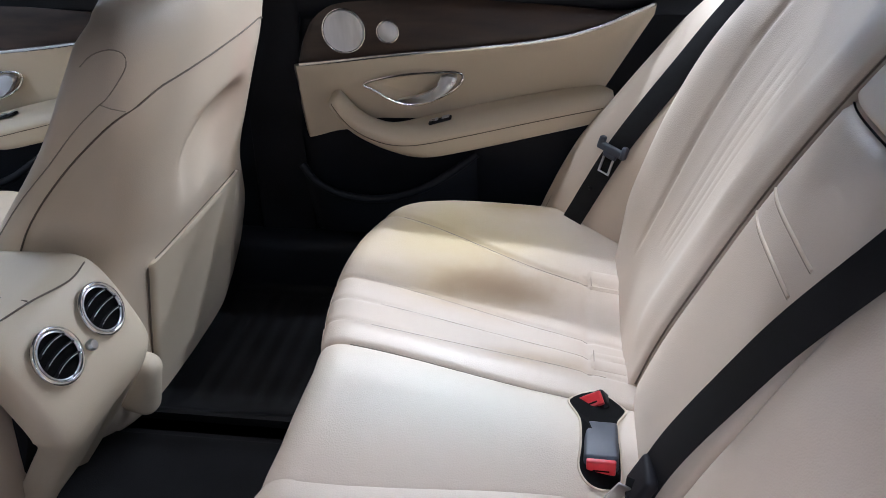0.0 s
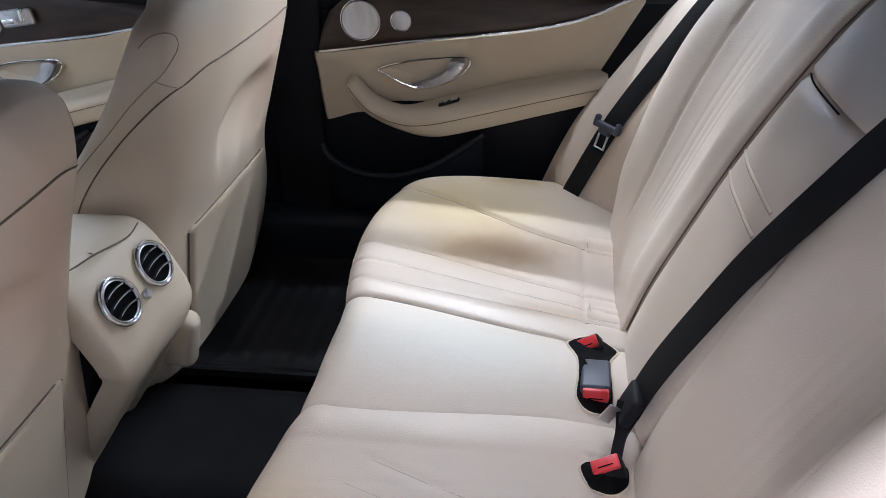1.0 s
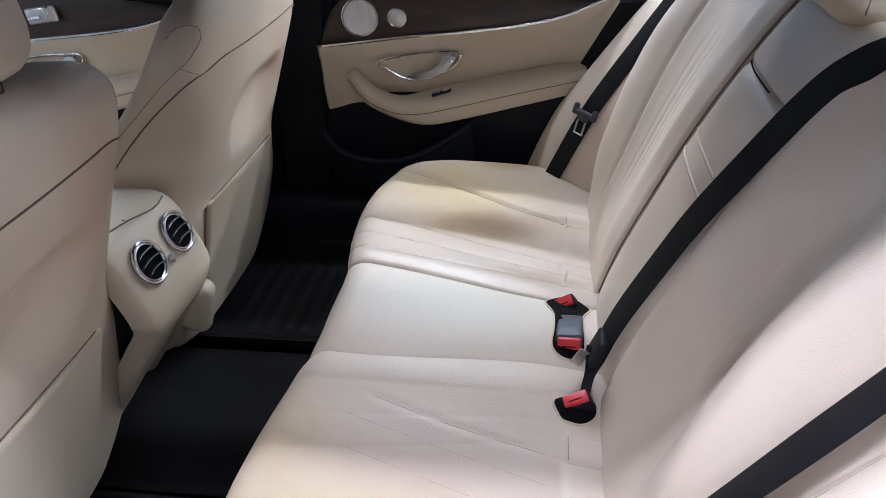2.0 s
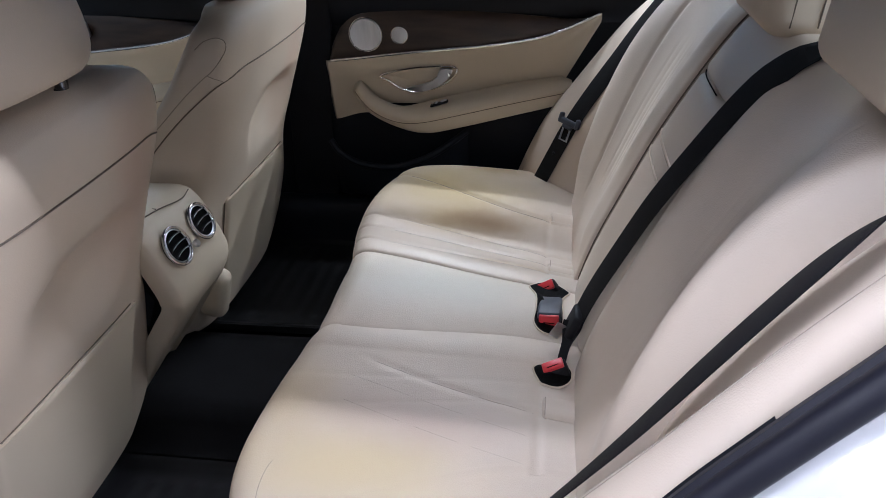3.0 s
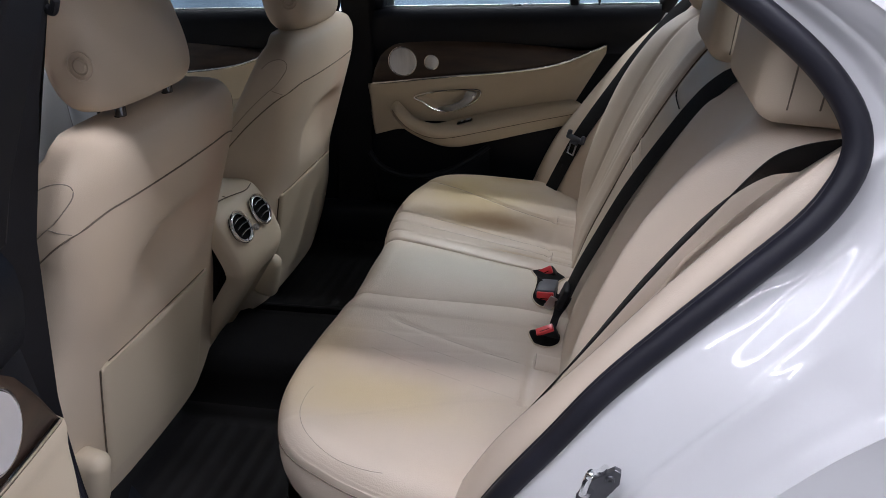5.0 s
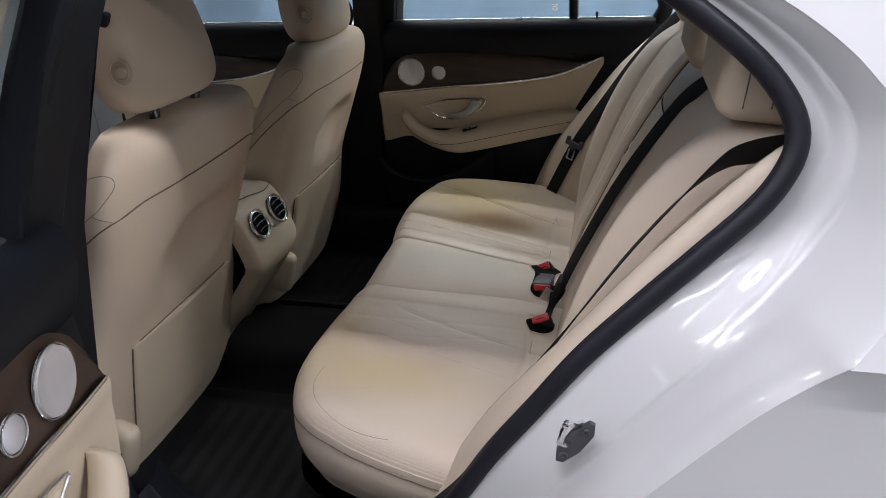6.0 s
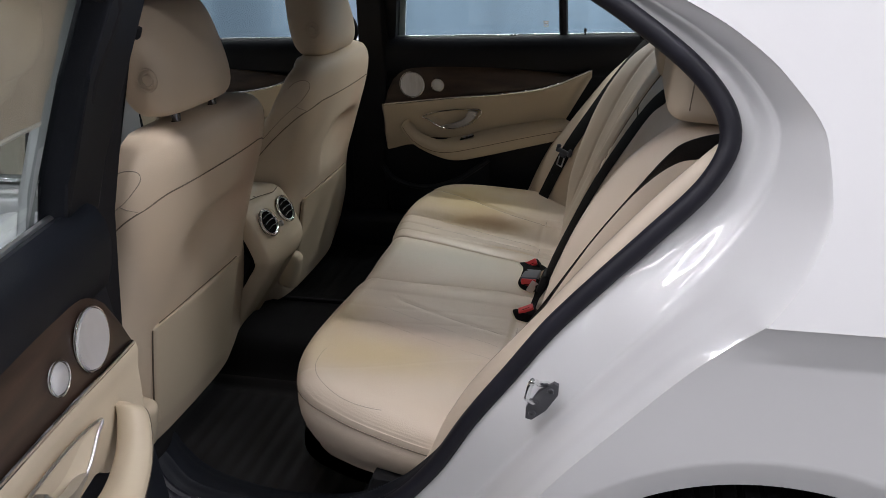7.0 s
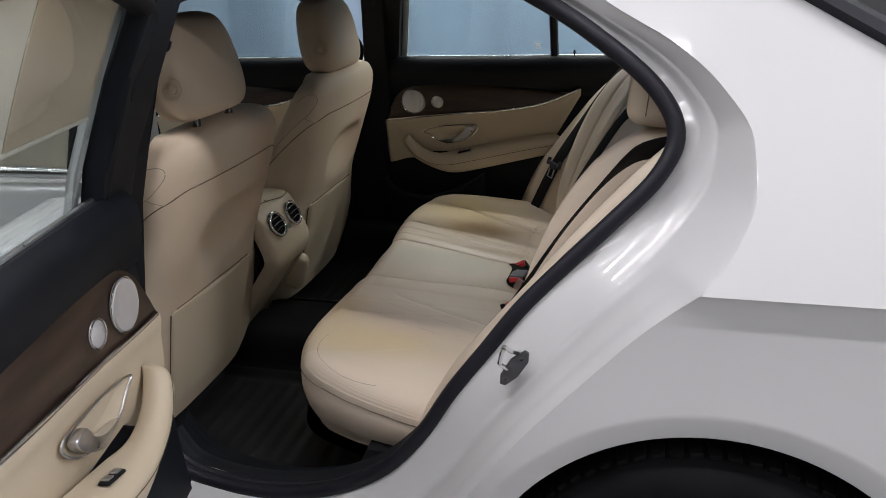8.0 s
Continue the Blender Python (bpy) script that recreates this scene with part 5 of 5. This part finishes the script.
    for q in (-0.070, 0.070):
        part("post", tube([(-0.458, q, 0.98), (-0.452, q, 1.045), (-0.448, q, 1.10)], 0.0088, 14), smoked_chrome, seat, "glossy black headrest post")
        part("post_collar", lathe([(0.0, 0.006), (0.009, 0.006), (0.0105, 0.003), (0.011, -0.010), (0.0, -0.010)], (-0.4545, q, 1.030 - slope * (0.20 - q)), (0, 0, 1), 20), black, seat, "black collar")
    # seat cushion and its runners
    part("cushion", rbox((-0.90, 0, 0.43), (0.56, 0.50, 0.17), 0.055, Matrix.Rotation(radians(6), 4, "Y"), 5), leather, seat, "cream seat cushion")
    part("hinge_cover", rbox((-0.572, -0.240, 0.405), (0.070, 0.052, 0.13), 0.0245, Matrix.Rotation(radians(16), 4, "Y"), 6), trim_leather, seat, "cream recliner hinge cover")
    for q in (-0.19, 0.19):
        part("seat_rail", rbox((-0.95, q, 0.275), (0.50, 0.04, 0.05), 0.008), black, seat, "black seat rail")
    part("underside", rbox((-0.88, 0, 0.325), (0.40, 0.36, 0.07), 0.02), carpet, seat, "dark seat underside")
    return seat


seat = front_seat(0.018, 0.0, 0.028, 0.010, 0.160)
seat.matrix_basis = pose(-0.7, 0.388, 0.24)
seat = front_seat(0.0, 0.012, 0.0, 0.001, 0.148)
seat.matrix_basis = pose(-0.7, -0.390, 0.24)

# ---------- centre console ----------
con = thing("centre_console", (-0.6, 0, 0.24), "cream centre console end with two round air vents", "console")
CP = spline([(-1.2, 0, 0.70), (-0.75, 0, 0.705), (-0.60, 0, 0.708), (-0.545, 0, 0.703), (-0.515, 0, 0.675), (-0.488, 0, 0.615), (-0.474, 0, 0.565), (-0.482, 0, 0.525), (-0.515, 0, 0.475), (-0.56, 0, 0.41), (-0.615, 0, 0.335), (-0.68, 0, 0.25)], 8)
rows, low = [], []
for j in range(41):
    s = -1 + 2 * j / 40
    row, inn = [], []
    for i, p in enumerate(CP):
        d = (CP[min(i + 1, len(CP) - 1)] - CP[max(i - 1, 0)]).normalized()
        n = Vector((-d.z, 0, d.x))
        n = n if n.x > 0 or n.z > 0.5 else -n
        leg = smooth01((0.56 - p.z) / 0.06) if p.x > -0.7 and i > 30 else 0.0
        w = lerp(0.118, 0.106, leg)
        e = 0.020 * (1 - (1 - abs(s) ** 6) ** (1 / 3.0)) if abs(s) < 1 else 0.020
        # shallow tray in the lower face
        e += 0.010 * leg * smooth01((0.70 - abs(s)) / 0.12) * smooth01((0.52 - p.z) / 0.03)
        q = p - n * e
        row.append(Vector((q.x, w * s, q.z)))
        q = p - n * (0.045 + 0.0)
        inn.append(Vector((q.x, w * s, q.z)))
    rows.append(row)
    low.append(inn)
part("shell", slab(rows, low), trim_leather, con, "cream leather-covered console end", 50)
part("lid_seam", tube(spline([(-0.535, 0.100, 0.694), (-0.526, 0.05, 0.6965), (-0.540, -0.01, 0.7035), (-0.552, -0.06, 0.705), (-0.575, -0.108, 0.7)], 5), 0.0013, 6), thread, con)
part("lid_seam", tube([(-0.545, -0.012, 0.7040), (-0.60, -0.013, 0.7085), (-0.70, -0.013, 0.7065)], 0.0011, 6), thread, con)
part("body", prism([(-1.25, 0.25), (-0.74, 0.25), (-0.60, 0.42), (-0.54, 0.55), (-0.60, 0.655), (-1.25, 0.655)], -0.098, 0.098, bevel=0.01), black, con, "black console body")
VN = Vector((0.92, 0, 0.40)).normalized()
VU = Vector((-0.40, 0, 0.92)).normalized()
for y in (-0.050, 0.054):
    c = Vector((-0.499, y, 0.646))
    ring = [c + VN * 0.004 + Vector((0, math.cos(a), 0)) * 0.0365 + VU * (0.0365 * math.sin(a)) for a in [2 * math.pi * k / 56 for k in range(56)]]
    vent = part("air_vent", tube(ring, 0.0034, 10, True, up=VN), chrome, con, "round chrome-ringed air vent")
    ring = [c + VN * 0.005 + Vector((0, math.cos(a), 0)) * 0.0318 + VU * (0.0318 * math.sin(a)) for a in [2 * math.pi * k / 56 for k in range(56)]]
    part("inner_ring", tube(ring, 0.0011, 8, True, up=VN), satin, vent, "thin inner ring")
    part("bowl", lathe([(0.0, 0.001), (0.030, 0.001), (0.036, 0.003), (0.036, -0.003), (0.0, -0.003)], c, VN, 40), gap, vent, "dark vent throat")
    for k in (-1, 0, 1):
        off = 0.016 * k
        half = math.sqrt(0.030 ** 2 - off ** 2)
        pts = [c + VN * 0.006 + VU * (off + 0.004 * (1 - (q * 2 - 1) ** 2)) + Vector((0, lerp(-half, half, q), 0)) for q in [i / 10 for i in range(11)]]
        part("slat", tube(pts, 0.0032, 8, up=VN, flat=0.6), black, vent, "glossy black slat")
        part("slat_edge", tube([p + VN * 0.003 for p in pts[1:-1]], 0.0006, 6), satin, vent, "thin bright slat edge")
kc = Vector((-0.493, 0.002, 0.622))
part("vent_knob", lathe([(0.0, 0.012), (0.006, 0.012), (0.0085, 0.008), (0.007, 0.002), (0.010, 0.0), (0.010, -0.004), (0.0, -0.004)], kc, VN, 20), satin, con, "small metal temperature knob")

con.location += Vector((0.0, -0.028, 0.009))

# ---------- belts and buckles ----------
def buckle(name, base, tip, side_dir, label, shell=black):
    b = thing(name, base, label, "buckle", "rear belt buckles")
    p, q = Vector(base), Vector(tip)
    d = (q - p).normalized()
    s = Vector(side_dir)
    s = (s - d * s.dot(d)).normalized()
    u = d.cross(s)
    m = Matrix((s, u, d)).transposed().to_4x4()
    L = (q - p).length
    part("housing", rbox((p + q) / 2, (0.044, 0.027, L), 0.005, m), shell, b, "plastic housing")
    part("red_button", rbox(q + d * 0.001, (0.037, 0.020, 0.009), 0.002, m), red, b, "red release button")
    part("slot", rbox(q + d * 0.0046 - u * 0.0040, (0.022, 0.003, 0.003), 0.001, m, 1), gap, b)
    return b


buckle("belt_buckle", (0.218, 0.122, 0.446), (0.190, 0.078, 0.511), (0.93, 0.22, 0.25), "black belt buckle with red button in the seat crease")
buckle("belt_buckle", (0.203, 0.034, 0.505), (0.200, -0.042, 0.518), (1, 0.05, 0), "blue-grey belt buckle lying in its pocket, red end up", grey_plastic)
buckle("belt_buckle", (0.236, -0.150, 0.438), (0.210, -0.162, 0.508), (0.93, 0.16, 0.3), "black belt buckle with red button and belt tongue latched")


def pocket(pts, label):
    """A dark cut-out in the cushion with a pale sewn rim."""
    P = spline([(x, y, 0) for x, y in pts], 5, closed=True)
    c = sum(P, Vector()) / len(P)
    pk = thing("buckle_pocket", (c.x, c.y, 0.5), label, "pocket", "buckle pockets")
    rim = [Vector((p.x, p.y, cushion_z(p.x, p.y) + 0.0015)) for p in P]
    part("rim", tube(rim, 0.0017, 8, True), trim_leather, pk, "pale sewn rim")
    zc = max(p.z for p in rim)
    rws = [[Vector((lerp(c.x, p.x, t), lerp(c.y, p.y, t), lerp(zc, p.z, t) + 0.001)) for p in rim] for t in (1.0, 0.8, 0.6, 0.4, 0.2, 0.02)]
    part("liner", rings(rws), gap, pk, "black liner")


pocket([(0.160, 0.075), (0.174, 0.035), (0.175, -0.01), (0.172, -0.046), (0.184, -0.066), (0.205, -0.070), (0.224, -0.060), (0.226, -0.01), (0.224, 0.035), (0.238, 0.075), (0.20, 0.105)], "black pocket for two buckles in the cushion")
pocket([(0.178, -0.160), (0.182, -0.180), (0.200, -0.195), (0.222, -0.194), (0.240, -0.176), (0.238, -0.150), (0.205, -0.148)], "black pocket for one buckle in the cushion")

# far belt lies on the far bolster
def bolster_pt(y, z, out=0.006):
    w = (0.672 - abs(y)) / 0.16
    return Vector((lerp(EDGE(z), INNER(z), w ** 1.25) - 0.010 * math.sin(math.pi * w) - out, y, z))


rb = thing("seat_belt", (0.18, 0.58, 0.48), "black seat belt hanging down the cream side bolster", "seat belt", "rear seat belts")
pts = [bolster_pt(lerp(0.590, 0.556, k / 30) - 0.012 * math.sin(math.pi * k / 30), lerp(0.475, 1.06, k / 30), 0.010) for k in range(31)]
part("webbing", ribbon(pts, [(0.78, -0.62, 0.1)] * 31, 0.043, 0.0018), webbing, rb, "black woven webbing")
tp = bolster_pt(0.569, 0.664, 0.014)
td = (bolster_pt(0.565, 0.72) - bolster_pt(0.571, 0.63)).normalized()
ts = Vector((0.78, -0.62, 0.1))
ts = (ts - td * (ts.dot(td) - 0.22)).normalized()
td = (td - ts * ts.dot(td)).normalized()
tm = Matrix((ts, td.cross(ts), td)).transposed().to_4x4()
tg = part("tongue", rbox(tp + td * 0.012, (0.064, 0.012, 0.016), 0.005, tm), grey_plastic, rb, "blue-grey moulded belt tongue")
part("tongue_neck", rbox(tp + td * 0.002, (0.030, 0.010, 0.014), 0.004, tm), grey_plastic, tg)
for q in (-0.027, 0.027):
    part("tongue_ear", rbox(tp + td * 0.017 + ts * q, (0.012, 0.014, 0.026), 0.005, tm), grey_plastic, tg)
lp = [tp + ts * a + td * b + tm.to_3x3() @ Vector((0, -0.001, 0)) for a, b in ((-0.011, -0.002), (-0.011, -0.034), (0.011, -0.034), (0.011, -0.002))]
part("latch_plate", tube(lp, 0.0027, 8, True, up=td.cross(ts)), satin, tg, "steel latch plate")

stud = bolster_pt(0.577, 0.592, 0.0115)
part("stop_stud", lathe([(0.0, 0.003), (0.003, 0.0028), (0.0045, 0.0), (0.0, -0.002)], stud, td.cross(ts) * -1, 14), black, rb, "small black stop stud")

# middle belt from the shelf to its buckle
mb = thing("seat_belt", (0.24, -0.12, 0.50), "black middle seat belt stretched down beside the armrest", "seat belt", "rear seat belts")
MY = herm((0.50, 0.57, 0.76, 0.89, 0.995, 1.04), (-0.090, -0.090, -0.112, -0.140, -0.160, -0.190))
pts = []
for k in range(41):
    z = lerp(0.545, 1.045, k / 40)
    pts.append(Vector((BACK(z) - 0.018, MY(z), z)))
pts += [Vector((0.535, -0.20, 1.062)), Vector((0.60, -0.215, 1.045))]
part("webbing", ribbon(pts, [(0.25, -1, -0.1)] * len(pts), 0.047, 0.0018), webbing, mb, "black woven webbing")
tp = Vector((0.243, -0.092, 0.552))
part("tongue", rbox(tp, (0.016, 0.050, 0.050), 0.006, Matrix.Rotation(radians(22), 4, "Y")), black, mb, "black moulded belt tongue")
part("lap_strap", ribbon(spline([tp, (0.236, -0.108, 0.532), (0.228, -0.130, 0.517), (0.222, -0.156, 0.502)], 4), [(1, -0.12, 0.25)] * 13, lambda t: 0.036 - 0.020 * smooth01(t * 1.6), 0.003), webbing, mb)
part("latch_plate", rbox((0.216, -0.096, 0.535), (0.018, 0.003, 0.032), 0.001, Matrix.Rotation(radians(30), 4, "Y"), 1), satin, mb, "steel latch plate")

# near belt from the pillar to the cushion
lb = thing("seat_belt", (0.2, -0.43, 0.5), "black seat belt running edge-on from pillar to cushion", "seat belt", "rear seat belts")
pts = spline([(0.168, -0.532, 0.508), (0.223, -0.564, 0.619), (0.294, -0.588, 0.745), (0.372, -0.600, 0.876), (0.438, -0.596, 0.965), (0.490, -0.590, 1.018), (0.530, -0.588, 1.036), (0.600, -0.580, 1.046)], 8)
sd = []
for k in range(len(pts)):
    t = k / (len(pts) - 1)
    base = Vector((-0.04, 0.74, -0.67)).lerp(Vector((-0.05, 0.90, -0.44)), smooth01((t - 0.1) / 0.35))
    sd.append(base.lerp(Vector((0.30, 0.45, -0.84)), smooth01((t - 0.52) / 0.40)))
part("webbing", ribbon(pts, sd, 0.046, 0.0022), webbing, lb, "black woven webbing, edge on below")
part("anchor", rbox((0.170, -0.532, 0.507), (0.03, 0.02, 0.012), 0.004), black, lb, "black anchor end")

# ---------- mats and small things ----------
def floor_mat(y):
    m = thing("floor_mat", (-0.36, y, 0.24), "black ribbed rubber floor mat", "floor mat", "rear floor mats")
    rows = []
    for i in range(61):
        yy = y + lerp(-0.235, 0.235, i / 60)
        row = []
        for j in range(61):
            x = lerp(-0.66, -0.07, j / 60)
            d = min(abs(yy - y + 0.235), abs(0.235 - (yy - y)), x + 0.66, -0.07 - x)
            z = 0.245 + 0.012 * smooth01((0.03 - d) / 0.02)
            if d > 0.05:
                z += 0.0028 * max(0, math.sin(x * 2 * math.pi / 0.042)) ** 0.5
            row.append(Vector((x, yy, z)))
        rows.append(row)
    part("tray", slab(rows, [[Vector((p.x, p.y, 0.238)) for p in r] for r in rows]), mat_rubber, m)
    return m


floor_mat(0.46)
floor_mat(-0.46)
hook = thing("coat_hook", (-0.35, -0.715, 1.25), "small black coat hook on the door pillar", "hook")
part("stem", tube(spline([(-0.350, -0.712, 1.268), (-0.336, -0.709, 1.251), (-0.329, -0.712, 1.236), (-0.319, -0.715, 1.231), (-0.310, -0.717, 1.244)], 5), 0.005, 8), black, hook)

# sewn flaps over the child-seat anchors in the crease
for y in (0.395, 0.185, -0.243):
    fl = thing("anchor_flap", (0.225, y, 0.5), "small cream sewn flap over a child-seat anchor", "flap", "anchor flaps")
    rows = []
    for i in range(9):
        yy = y + lerp(-0.024, 0.024, i / 8)
        rows.append([Vector((x, yy, cushion_z(x, yy) + 0.0035 - 0.003 * abs(lerp(-1, 1, i / 8)) ** 6 - (0.004 if j == 0 else 0))) for j, x in enumerate([lerp(0.192, 0.250, k / 8) for k in range(9)])])
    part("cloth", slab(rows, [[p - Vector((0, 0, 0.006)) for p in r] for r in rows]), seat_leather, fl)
    part("seam", tube([(0.199, y + lerp(-0.021, 0.021, k / 8), cushion_z(0.199, y) + 0.0036) for k in range(9)], 0.0006, 6), light_thread, fl)

# the whole rear bench and what lies on it stands a little towards the near doorway
for ob in [o for o in scene.objects if o.parent is None and o.name.split(".")[0] in ("bench_seat", "headrest", "belt_buckle", "buckle_pocket", "anchor_flap", "seat_belt")]:
    if ob is not lb:
        ob.location.y = 1.025 * ob.location.y - 0.020
        ob.scale.y = 1.025
